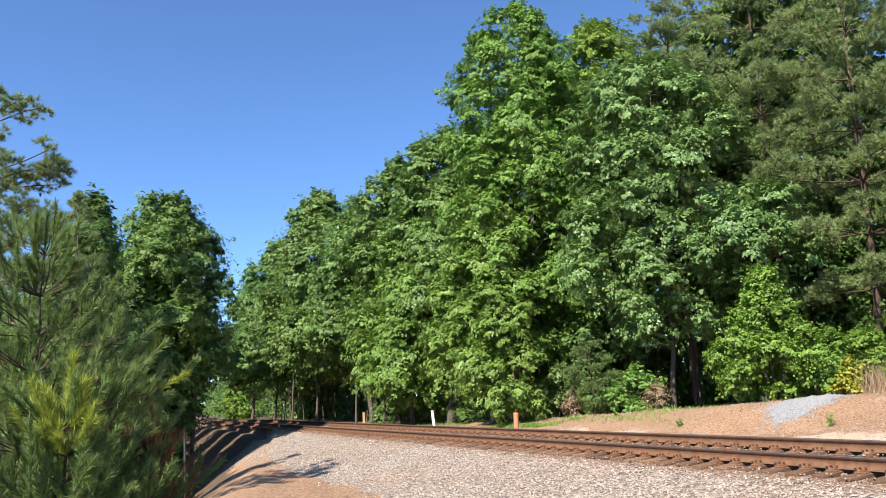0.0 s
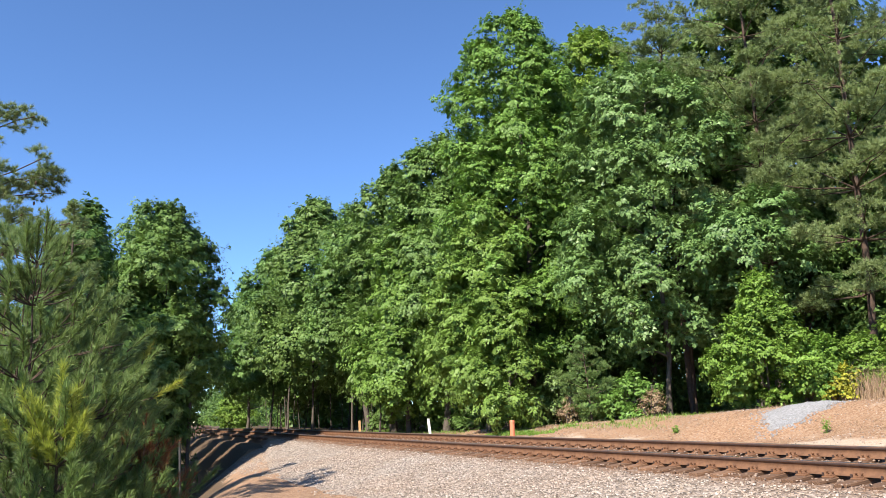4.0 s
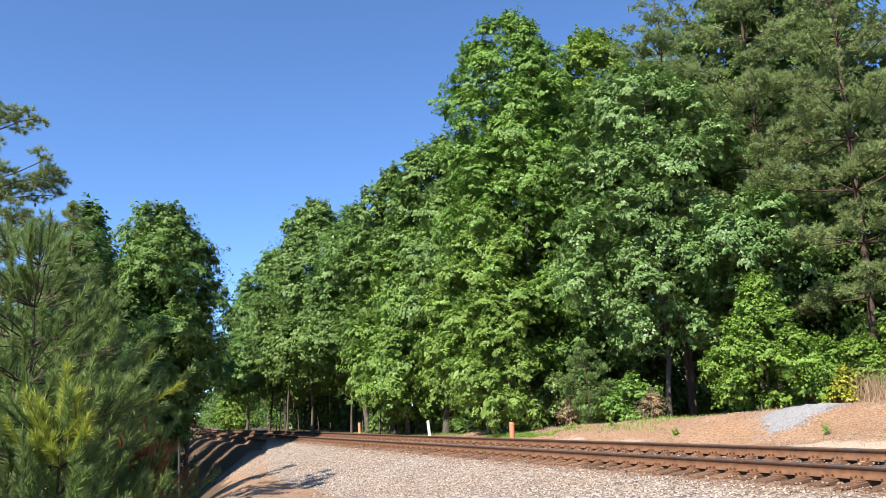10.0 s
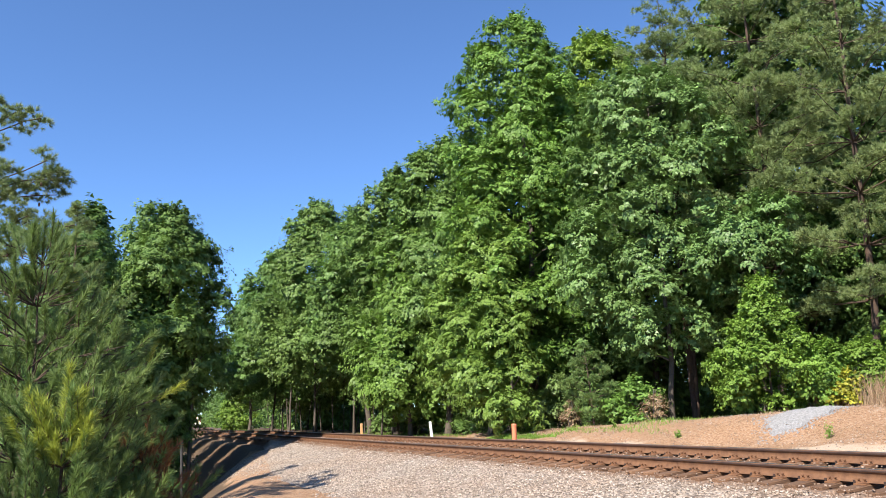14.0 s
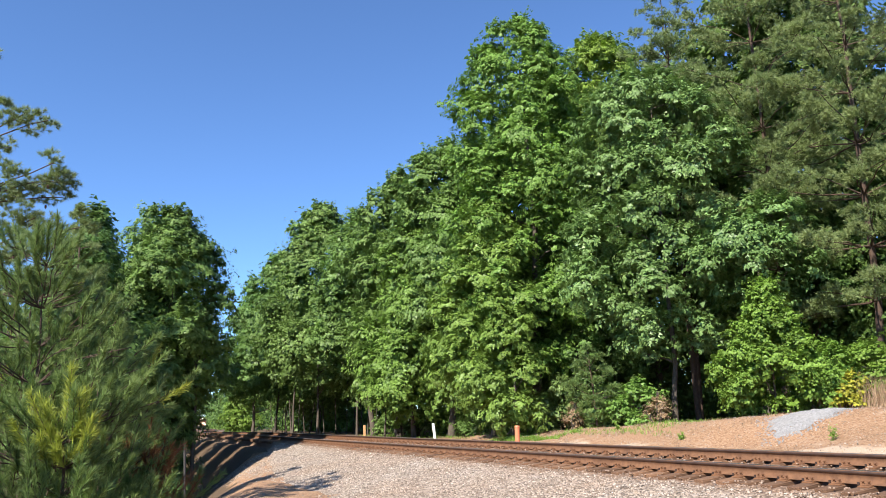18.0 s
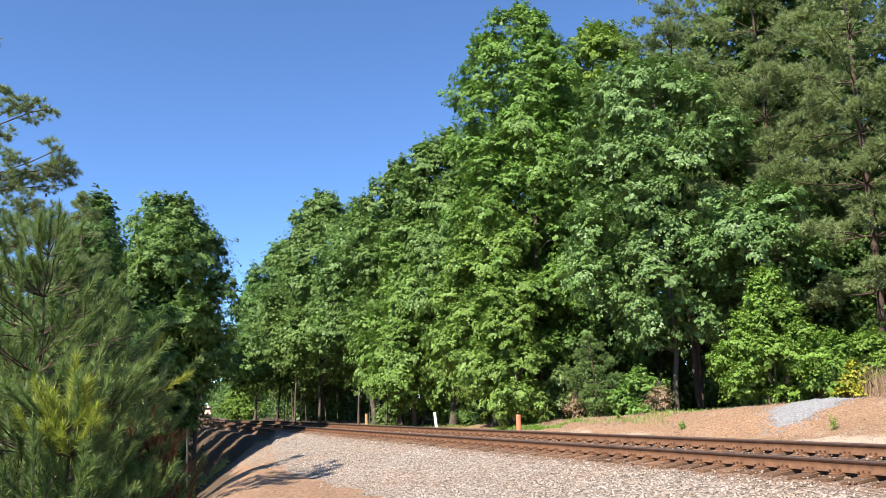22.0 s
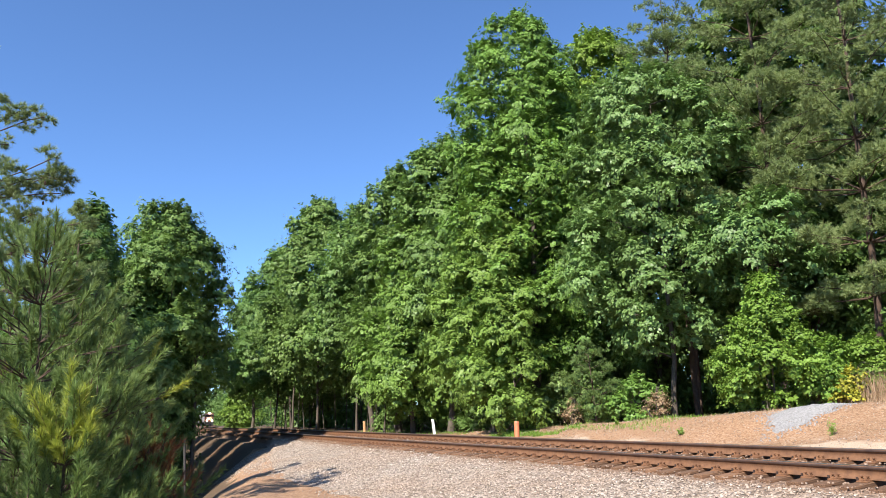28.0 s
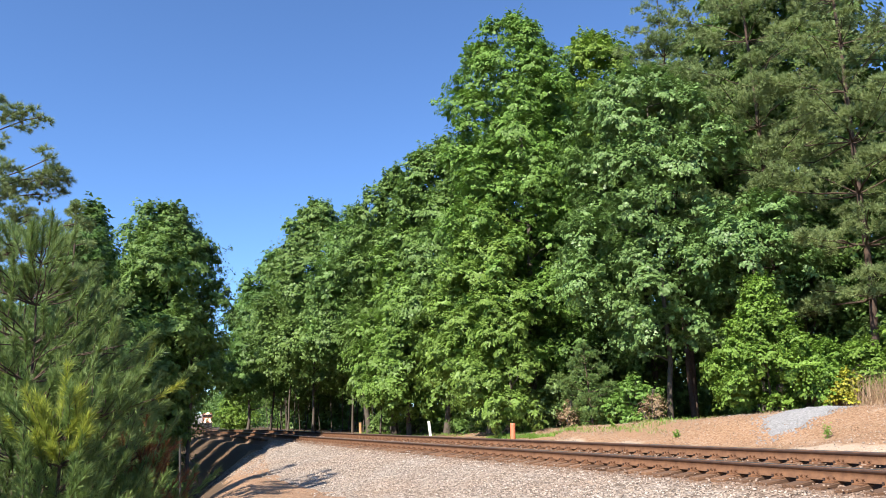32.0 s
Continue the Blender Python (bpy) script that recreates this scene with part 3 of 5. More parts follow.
def broadleaf(name, x, y, top, rad, low, material, seed, label, leaf=0.19, blob=0.95, cover=1.0, dense=0.80, fine=False, edge=True, shape="tall", squash=1.0, category="tree", trunk_r=None, bark=None, lean=(0, 0), group="trees beside the track"):
    """A broadleaved tree: trunk, limbs and a crown of boughs. top: the crown's upper end; low: its lower end, above the ground."""
    r = np.random.RandomState(seed)
    z0 = gz(x, y) - 0.1
    H = top - z0
    th = thing(name, x, y, z0, 0, label, category, group)
    tr = trunk_r or 0.0085 * H + 0.04
    bark = bark or BARK
    tipx, tipy = lean
    top_pt = (tipx, tipy, low + (H - low) * 0.86)
    line = limb_line(r, (0, 0, 0), top_pt, tr, tr * 0.22, H * 0.012, 12)
    line[0][3] *= 1.35
    part("trunk", mesh_of("trunk", *tubes([line], 9), bark, True), None, th)
    # boughs in the crown's hull
    big = blob * 1.7
    area = 2 * math.pi * rad * 0.7 * (H - low)
    n = max(8, int(cover * area / (big * big * 1.5)))
    t = (np.arange(n) + r.uniform(0, 1, n)) / n
    prof = crown_profile(t, shape)
    a = r.uniform(0, 2 * np.pi, n)
    lob = 1 + 0.20 * np.sin(3 * a + seed) * np.sin(5 * t + seed) + 0.12 * np.sin(7 * a + 9 * t)
    d = np.maximum(rad * prof * lob - big * 0.45, 0.05) * np.sqrt(r.uniform(0.35, 1.0, n))
    axis = np.array([tipx, tipy])[None] * ((low + t * (H - low)) / H)[:, None]
    C = np.stack([np.cos(a) * d + axis[:, 0], np.sin(a) * d * squash + axis[:, 1], low + big * 0.3 + t * (H - low - big * 0.75)], 1)
    R = big * r.uniform(0.55, 1.30, n) * (0.7 + 0.3 * prof)
    # limbs reach into some of the boughs
    pick = r.permutation(n)[: min(n, 9)]
    tl = np.array(line)
    for q in pick:
        zz = max(low * 0.7, C[q, 2] - 0.35 * d[q] - 0.6)
        j = int(np.argmin(np.abs(tl[:, 2] - zz)))
        part("limb", mesh_of("limb", *tubes([limb_line(r, tl[j, :3], C[q], max(0.03, tl[j, 3] * 0.5), 0.015, 0.25)], 6), bark, True), None, th)
    # leafy twigs on each bough: flat fans of leaves that droop at the sides and rise at the top
    m = 34
    out = unit(np.stack([C[:, 0] - axis[:, 0], C[:, 1] - axis[:, 1], np.full(n, 0.2 * rad)], 1))
    v = unit(r.normal(size=(n, m, 3)) + out[:, None] * 0.8 + [0, 0, 0.6]).reshape(-1, 3)
    Rm, Cm = np.repeat(R, m), np.repeat(C, m, 0)
    reach = np.where(r.uniform(size=n * m) < 0.12, r.uniform(1.1, 1.5, n * m), r.uniform(0.65, 1.08, n * m))
    base = Cm + v * (Rm * 0.30)[:, None] * [1, 1, 0.75]
    d = Cm + v * (Rm * reach)[:, None] * [1, 1, 0.75] - base
    L = np.linalg.norm(d, axis=1)
    droop = r.uniform(0.15, 0.55, n * m) * L * (1 - 1.3 * np.clip(v[:, 2], 0, 1))
    side = unit(np.cross(d, [0, 0, 1.0]) + 0.3 * L[:, None] * r.normal(size=d.shape))
    up = unit(np.cross(side, d))
    per = dense * 0.58 * Rm * Rm / (leaf * leaf)
    if edge:
        # trees at a wood's edge leaf out towards the open line of the track
        tip = base + d
        open_side = -(tip[:, 0] * 0.9 + tip[:, 1] * 0.43) * (1 if x * 0.9 + y * 0.43 > 10.6 else -1) / rad
        open_side = np.maximum(open_side, tip[:, 2] / H * 2.4 - 1.7)
        per = per * np.interp(open_side, [-0.6, 0.1], [0.06, 1.0])
    per = np.maximum(3, per).astype(int)
    i = np.repeat(np.arange(n * m), per)
    k = len(i)
    f = np.sqrt(r.uniform(0.02, 1.1, k))
    lat = r.uniform(-1, 1, k) * 0.5 * np.sin(np.pi * np.clip(f * 0.86 + 0.08, 0, 1))
    P = base[i] + d[i] * f[:, None] + side[i] * (lat * L[i])[:, None] + up[i] * (0.06 * L[i] * r.normal(size=k) - 0.5 * L[i] * lat * lat)[:, None]
    P[:, 2] -= droop[i] * f * f
    N = up[i] * 0.35 + v[i] * 0.9 + side[i] * (lat * 0.8)[:, None] + r.normal(0, 0.24, (k, 3))
    A = unit(d[i]) * 0.7 + side[i] * (np.sign(lat) * 0.6)[:, None] + [0, 0, -0.4] + r.normal(0, 0.3, (k, 3))
    # the shaded inside of the crown: larger, sparser leaves
    ki = int(4.5 * area)
    ti = r.uniform(0, 0.93, ki)
    ai, di = r.uniform(0, 2 * np.pi, ki), rad * crown_profile(ti, shape) * np.sqrt(r.uniform(0, 0.5, ki))
    Q = np.stack([np.cos(ai) * di + tipx * ti, np.sin(ai) * di * squash + tipy * ti, low + ti * (H - low)], 1)
    sizes = np.concatenate([np.full(k, leaf), np.full(ki, min(leaf * 2.0, 0.32))])
    part("crown", mesh_of("crown", *(leaves if fine else leaflets)(np.concatenate([P, Q]), np.concatenate([N, r.normal(size=(ki, 3))]), sizes, r, 0.8, np.concatenate([A, r.normal(size=(ki, 3))])), material), None, th)
    return th


def pine(name, x, y, top, rad, low, seed, label, material=None, limbs=44, tuft=0.21, count=15, width=0.025, dens=24.0, group="pines", shape="old", top_r=0.35, cones=0, boughs=()):
    """A pine: straight trunk, level limbs that carry flat pads of shoots, each shoot a brush of long needles."""
    r = np.random.RandomState(seed)
    z0 = gz(x, y) - 0.1
    H = top - z0
    material = material or NEEDLE
    th = thing(name, x, y, z0, 0, label, "tree", group)
    line = limb_line(r, (0, 0, 0), (r.normal(0, 0.15), r.normal(0, 0.15), H * 0.985), 0.0058 * H + 0.03, 0.02, H * 0.008, 12)
    part("trunk", mesh_of("trunk", *tubes([line], 9), PINE_BARK, True), None, th)
    tl = np.array(line)
    B, A, tips = [], [], []
    for i in range(limbs + len(boughs)):
        t = (i + r.uniform(0, 1)) / limbs
        z = low + (H - low) * t
        reach = rad * (max(0, 1 - t) ** 0.7 * (1 - top_r) + top_r * (1 - t ** 6)) * r.uniform(0.65, 1.1)
        if shape == "old" and t < 0.25:
            reach *= 0.6 + 1.6 * t
        a = i * 2.4 + r.normal(0, 0.4)
        j = int(np.argmin(np.abs(tl[:, 2] - z)))
        rise = reach * (r.uniform(-0.08, 0.22) + 0.45 * t)
        if i >= limbs:
            a, z, reach, rise = boughs[i - limbs]
            z -= z0
            j = int(np.argmin(np.abs(tl[:, 2] - z)))
        flat = np.array([math.cos(a), math.sin(a), 0.0])
        side = np.array([-flat[1], flat[0], 0.0])
        tip = tl[j, :3] + flat * reach + [0, 0, rise]
        ll = limb_line(r, tl[j, :3], tip, max(0.02, tl[j, 3] * 0.38), 0.012, 0.06 * reach, 6)
        part("limb", mesh_of("limb", *tubes([ll], 5), PINE_BARK, True), None, th)
        lp = np.array(ll)[:, :3]
        tips.append(lp[-2])
        # side boughs along the outer limb, each ending in a bunch of shoots
        nb = max(3, int(reach * dens / 4))
        fb = np.sqrt(r.uniform(0.05, 1.05, nb))
        at = np.stack([np.interp(fb, np.linspace(0, 1, 6), lp[:, c]) for c in range(3)], 1)
        lat = r.uniform(-1, 1, nb) * 0.42 * reach * np.clip(1.25 - fb, 0.15, 1)
        at = at + side * lat[:, None] + flat * (np.abs(lat) * 0.35)[:, None] + np.array([0, 0, 1.0]) * (0.10 * np.abs(lat) + r.normal(0, 0.05 * reach ** 0.5, nb))[:, None]
        ax = unit(flat * 0.5 + side * np.sign(lat)[:, None] * 0.4 + [0, 0, 0.75] + r.normal(0, 0.25, (nb, 3)))
        shoots = 9
        s_ax = unit(np.repeat(ax, shoots, 0) + r.normal(0, 0.55, (nb * shoots, 3)))
        s_at = np.repeat(at, shoots, 0) + s_ax * (tuft * r.uniform(0.3, 1.7, nb * shoots))[:, None] * [1.2, 1.2, 0.7]
        B.append(s_at)
        A.append(s_ax)
    B, A = np.concatenate(B), np.concatenate(A)
    part("crown", mesh_of("crown", *needles(B, A, count, tuft, width, r, 0.62), material), None, th)
    if cones:
        bm = bmesh.new()
        bmesh.ops.create_icosphere(bm, subdivisions=1, radius=0.045)
        bmesh.ops.scale(bm, vec=(0.62, 0.62, 1.25), verts=bm.verts)
        me = bpy.data.meshes.new("cone")
        bm.to_mesh(me)
        bm.free()
        me.materials.append(PINE_BARK)
        for q in r.permutation(len(tips))[:cones]:
            c = part("cone", me, None, th)
            c.location = tips[q] + r.normal(0, 0.05, 3) + [0, 0, -0.05]
    return th


def young_pine(name, x, y, top, rad, seed, label, whorls=9, fresh=0.12, per=70, length=0.085, width=0.0066, material=None):
    """A sapling pine close to the camera: whorls of limbs whose shoots are bottle brushes of needles."""
    r = np.random.RandomState(seed)
    z0 = gz(x, y) - 0.05
    H = top - z0
    th = thing(name, x, y, z0, 0, label, "tree", "young pines")
    line = limb_line(r, (0, 0, 0), (r.normal(0, 0.05), r.normal(0, 0.05), H * 0.95), 0.028, 0.006, 0.05, 10)
    part("trunk", mesh_of("trunk", *tubes([line], 8), PINE_BARK, True), None, th)
    tl = np.array(line)
    shoots = []
    for w in range(whorls):
        t = (w + 0.5) / whorls
        z = H * (0.08 + 0.86 * t)
        reach = rad * (1 - t) ** 0.62 * 1.02 + 0.12
        k = r.randint(5, 8)
        for i in range(k):
            a = 2 * np.pi * (i + r.uniform(-0.3, 0.3)) / k + w * 0.9
            rr = reach * r.uniform(0.6, 1.12)
            j = int(np.argmin(np.abs(tl[:, 2] - z)))
            tip = tl[j, :3] + [math.cos(a) * rr, math.sin(a) * rr, rr * r.uniform(0.25, 0.6)]
            ll = limb_line(r, tl[j, :3], tip, 0.008, 0.004, 0.05 * rr, 6)
            part("limb", mesh_of("limb", *tubes([ll], 5), PINE_BARK, True), None, th)
            lp = np.array(ll)[:, :3]
            out = np.array([math.cos(a), math.sin(a), 0.0])
            side = np.array([-out[1], out[0], 0.0])
            m = max(3, int(rr * 6.0))
            for f in np.linspace(0.34, 1.0, m):
                lat = r.uniform(-1, 1) * 0.34 * rr * (1.2 - f)
                p = np.array([np.interp(f, np.linspace(0, 1, 6), lp[:, c]) for c in range(3)]) + side * lat + out * abs(lat) * 0.4 + r.normal(0, 0.03, 3)
                d = unit(out * 0.45 + side * np.sign(lat) * 0.2 + r.normal(0, 0.22, 3) + [0, 0, 0.95])
                shoots.append((p, d, r.uniform(0.18, 0.40)))
    shoots.append((tl[-1, :3], np.array([0, 0, 1.0]), 0.35))
    S0, D0, L0 = (np.array([s[i] for s in shoots]) for i in range(3))
    wood = [[(*p, 0.006), (*(p + d * l), 0.004)] for p, d, l in zip(S0, D0, L0)]
    tagged(part("twig_growth", mesh_of("twig_growth", *tubes(wood, 4), PINE_BARK), None, th), kind="stuff")
    new_ = (r.uniform(size=len(S0)) < fresh) & (S0[:, 2] > (H - 0.6 if fresh > 0.3 else 0))
    for sel, mt, nm in ((~new_, material or NEEDLE_NEAR, "foliage"), (new_, NEEDLE_NEW, "new_growth")):
        if not sel.any():
            continue
        k = sel.sum()
        f = r.uniform(0.05, 1.0, (k, per)) ** 0.85
        B = (S0[sel][:, None] + D0[sel][:, None] * (L0[sel][:, None] * f)[..., None]).reshape(-1, 3)
        A = np.repeat(D0[sel], per, 0)
        tagged(part(nm, mesh_of(nm, *needles(B, A, 1, length, width, r, 0.46), mt), None, th, "yellow-green new needles" if nm == "new_growth" else ""), kind="stuff")
    return th


GREEN = "tall broadleaved tree in full fresh green leaf beside the railway"
TREES = {}
for row in [
    # key, x, y, top, radius, lower end of crown, material, seed, leaf, blob, shape
    ("A", 4.35, 42, 25.3, 4.3, 2.5, LEAF_LIGHT, 1, 0.146, 0.80, "tall"),
    ("B", 10.2, 47, 26.6, 4.4, 6.0, LEAF_BRIGHT, 2, 0.163, 0.95, "tall"),
    ("C", 0.0, 49, 20.4, 4.1, 2.0, LEAF_MID, 3, 0.163, 0.9, "dome"),
    ("D", -3.7, 55, 20.2, 3.8, 3.0, LEAF_MID, 4, 0.181, 0.95, "dome"),
    ("E", -7.6, 63, 19.4, 3.8, 4.6, LEAF_MID, 5, 0.189, 1.0, "dome"),
    ("F", -13.2, 77, 24.4, 5.6, 4.2, LEAF_MID, 6, 0.232, 1.2, "dome"),
    ("G", -21.0, 93, 22.8, 5.6, 4.2, LEAF_MID, 7, 0.267, 1.4, "dome"),
    ("H", -28.0, 110, 20.6, 5.2, 4.0, LEAF_DARK, 8, 0.310, 1.5, "dome"),
    ("I", -2.4, 50, 14.8, 3.8, 1.0, LEAF_LIGHT, 9, 0.155, 0.85, "dome"),
    ("J", 2.2, 40.5, 13.6, 3.4, 1.4, LEAF_LIGHT, 10, 0.138, 0.75, "dome"),
    ("K", 3.0, 38, 7.6, 2.3, 0.4, LEAF_LIGHT, 11, 0.129, 0.65, "dome"),
    ("O", 10.0, 35, 18.4, 4.4, 3.0, LEAF_OAK, 12, 0.129, 0.75, "tall"),
    ("O2", 6.9, 41.5, 11.5, 2.5, 1.0, LEAF_DARK, 13, 0.138, 0.75, "dome"),
    ("O3", 13.2, 32.5, 11.5, 2.9, 4.2, LEAF_OAK, 14, 0.129, 0.75, "round"),
    ("L1", -15.0, 39.8, 13.3, 4.0, 5.2, LEAF_MID, 15, 0.134, 0.79, "egg"),
    ("L4", -15.8, 33.0, 10.3, 2.5, 0.6, LEAF_DARK, 16, 0.120, 0.70, "dome"),
    ("L6", -10.6, 23, 5.6, 2.0, 0.3, LEAF_DARK, 19, 0.112, 0.6, "dome"),
    ("L8", -15.4, 38.8, 10.0, 2.1, 0.3, LEAF_DARK, 24, 0.146, 0.75, "dome"),
    ("L7", -17.4, 43.5, 11.5, 2.3, 0.6, LEAF_DARK, 20, 0.155, 0.8, "dome"),
    ("M", 7.6, 46, 19.0, 3.8, 1.0, LEAF_DARK, 17, 0.189, 1.0, "dome"),
    ("N", -17.5, 86, 19.0, 4.4, 5.5, LEAF_DARK, 18, 0.258, 1.3, "dome"),
    ("Q", 17.0, 36, 12.0, 3.4, 1.5, LEAF_DARK, 21, 0.15, 0.95, "dome"),
    ("Q2", 20.5, 33.5, 11.0, 3.0, 1.5, LEAF_DARK, 22, 0.15, 0.95, "dome"),
    ("R", -4.6, 54, 9.0, 2.6, 2.5, LEAF_MID, 23, 0.163, 0.85, "dome"),
    ("L9", -18.8, 47.5, 13.0, 2.4, 0.6, LEAF_DARK, 25, 0.189, 0.9, "dome"),
    ("L10", -21.8, 54.5, 16.5, 2.9, 0.6, LEAF_DARK, 26, 0.206, 1.0, "dome"),
    ("L11", -24.5, 63.0, 18.5, 3.1, 0.6, LEAF_DARK, 27, 0.241, 1.1, "dome"),
    # L8 and L13 to L18: added, mostly hidden, to shade the embankment slope
    ("L13", -18.0, 37.0, 10.6, 2.4, 1.0, LEAF_DARK, 38, 0.206, 0.95, "dome"),
    ("L14", -21.0, 43.5, 12.2, 2.6, 1.0, LEAF_DARK, 39, 0.224, 1.0, "dome"),
    ("L15", -24.0, 50.0, 16.5, 2.8, 1.0, LEAF_DARK, 40, 0.241, 1.0, "dome"),
    ("L16", -27.5, 58.0, 18.0, 3.0, 1.0, LEAF_DARK, 41, 0.258, 1.1, "dome"),
    ("L12", -29.5, 76.0, 21.0, 3.4, 0.6, LEAF_DARK, 30, 0.292, 1.3, "dome"),
    ("B2", 17.0, 43.0, 27.0, 4.0, 5.0, LEAF_DARK, 36, 0.258, 1.1, "tall"),
    ("B3", 23.0, 38.0, 19.0, 4.0, 3.0, LEAF_DARK, 37, 0.20, 1.1, "tall"),
    ("Q3", 15.5, 38.5, 17.0, 3.4, 3.0, LEAF_DARK, 28, 0.18, 1.0, "dome"),
    ("Q4", 22.5, 31.0, 15.0, 3.2, 2.0, LEAF_DARK, 29, 0.18, 1.0, "dome"),
    ("L17", -15.9, 33.0, 8.6, 2.2, 0.8, LEAF_DARK, 45, 0.22, 0.9, "dome"),
    ("L18", -19.6, 40.3, 11.5, 2.3, 0.8, LEAF_DARK, 46, 0.24, 0.9, "dome"),
    ("L19", -13.2, 40.2, 7.6, 1.2, 7.2, LEAF_MID, 47, 0.14, 0.48, "round"),
    ("B4", 20.5, 40.5, 27.0, 4.2, 5.0, LEAF_DARK, 42, 0.26, 1.1, "tall"),
    ("M2", 7.0, 49.5, 24.5, 3.8, 6.0, LEAF_DARK, 48, 0.32, 1.1, "tall"),
    ("M3", 11.5, 42.5, 19.0, 3.8, 2.0, LEAF_DARK, 49, 0.32, 1.1, "tall"),
    ("M4", 2.5, 47.5, 19.5, 3.4, 2.0, LEAF_DARK, 50, 0.32, 1.1, "dome"),
    ("T1", -31.6, 86.0, 16.0, 4.9, 5.6, LEAF_DARK, 43, 0.34, 1.3, "round"),
    ("T2", -43.8, 122.0, 18.5, 5.2, 7.5, LEAF_DARK, 44, 0.42, 1.5, "round"),
]:
    nm, x, y, top, rad, low, m, seed, leaf, blob, shape = row
    TREES[nm] = broadleaf("broadleaf_tree", x, y, top, rad, low, m, seed, GREEN, leaf=max(leaf, 0.32) if nm in ("L9", "L10", "L11", "L15", "L16", "B2", "B4", "M") else leaf, blob=blob, shape=shape, trunk_r={"O": 0.13, "O3": 0.08, "E": 0.09, "F": 0.13, "G": 0.14, "N": 0.12, "R": 0.07}.get(nm), cover={"M2": 1.7, "M3": 1.6, "M4": 1.5, "D": 1.5, "E": 1.6, "F": 1.6, "G": 1.6, "H": 1.5, "N": 1.5, "I": 1.3, "J": 1.3, "O": 1.2, "L1": 1.5, "A": 1.3, "B": 1.3, "T1": 1.7, "C": 1.5, "B2": 1.5, "B4": 1.5, "L19": 1.5, "L7": 1.3, "L8": 1.3, "L9": 1.5, "L10": 1.4, "L13": 1.4, "L14": 1.4, "L15": 1.4, "L18": 1.4}.get(nm, 1.0))

# shrubs and low growth along the wood's edge
EDGE = "shrubs at the wood's edge"
TREES["bush"] = broadleaf("leafy_shrub", 11.25, 27, 6.5, 2.1, 0.05, LEAF_BRIGHT, 31, "tall bright green leafy shrub at the edge of the clearing", leaf=0.10, blob=0.42, fine=True, shape="cone", category="shrub", group=EDGE, trunk_r=0.05, cover=1.9)
for x, y, top, rad, m, seed in ((12.9, 26.2, 4.1, 1.0, LEAF_BRIGHT, 32), (13.05, 25.4, 2.95, 0.42, LEAF_YELLOW, 33), (15.4, 25.5, 4.8, 1.2, LEAF_BRIGHT, 34), (14.2, 26.6, 4.2, 1.1, LEAF_BRIGHT, 35)):
    broadleaf("leafy_shrub", x, y, top, rad, 0.05, m, seed, "low yellow leafy shrub on the bank" if m is LEAF_YELLOW else "low green leafy shrub on the bank", leaf=0.09, blob=0.34, fine=True, shape="dome", category="shrub", group=EDGE, trunk_r=0.03, cover=1.7)
rs = random.Random(5)
for i, (s1, u1, h1, m) in enumerate(((27.5, 10.6, 2.2, LEAF_LIGHT), (30, 10.4, 2.0, LEAF_MID), (33, 10.0, 2.6, LEAF_OAK), (36, 9.8, 2.0, LEAF_LIGHT), (39, 9.6, 1.7, LEAF_MID), (42, 9.4, 2.0, LEAF_MID), (46, 9.2, 1.8, LEAF_LIGHT), (51, 9.2, 1.8, LEAF_MID), (57, 9.0, 2.0, LEAF_MID), (28, -9.0, 1.6, LEAF_DARK), (32, -8.6, 1.9, LEAF_DARK), (36, -8.4, 2.0, LEAF_DARK), (40, -8.6, 2.2, LEAF_DARK), (45, -8.4, 2.0, LEAF_DARK), (50, -8.6, 2.2, LEAF_DARK), (56, -8.6, 2.4, LEAF_DARK), (165, 6.6, 8.5, LEAF_BRIGHT), (195, 7.5, 9.5, LEAF_BRIGHT), (230, 9, 11, LEAF_MID))):
    x, y, _ = on_track(np.array(float(s1)), np.array(float(u1)))
    broadleaf("undergrowth_shrub", x, y, gz(x, y) + h1, h1 * (0.62 if s1 < 60 else 0.42), 0.02, m, 100 + i, "green leafy undergrowth shrub at the foot of the trees", leaf=0.115 if s1 < 60 else 0.34, blob=0.42 if s1 < 60 else 1.3, shape="dome", category="shrub", group=EDGE, trunk_r=0.025, cover=1.1)

OPEN_SIDE = {
    "P1": ((-2.3, 9.0, 2.8, 0.1), (-1.9, 12.0, 2.8, 0.2), (-2.2, 15.0, 2.6, 0.2), (-2.0, 18.0, 2.4, 0.3), (-2.2, 21.0, 2.2, 0.3), (-2.0, 23.5, 1.6, 0.4)),
    "P2": ((-2.6, 8.7, 4.0, -0.1), (-2.1, 6.3, 2.5, 0.0), (-2.2, 11.0, 2.6, 0.2), (-2.0, 13.5, 2.6, 0.3), (-2.2, 16.0, 2.4, 0.3), (-2.0, 18.5, 2.2, 0.3), (-2.2, 21.0, 2.0, 0.3), (-2.1, 23.5, 1.6, 0.4)),
}
for nm, x, y, top, rad, low, seed in (("P1", 14.8, 34.5, 26.5, 4.8, 5.0, 51), ("P2", 17.6, 31.5, 27.0, 5.0, 3.4, 52), ("P3", 20.8, 30.0, 24.0, 4.2, 3.0, 53), ("P4", 12.4, 39, 25.0, 4.4, 8.0, 54), ("P5", 11.9, 37.6, 22.5, 3.0, 11.0, 58)):
    TREES[nm] = pine("pine_tree", x, y, top, rad, low, seed, "tall pine with a brown trunk and long grey-green needles", limbs=70 if nm in ("P1", "P2") else 42, boughs=OPEN_SIDE.get(nm, ()))
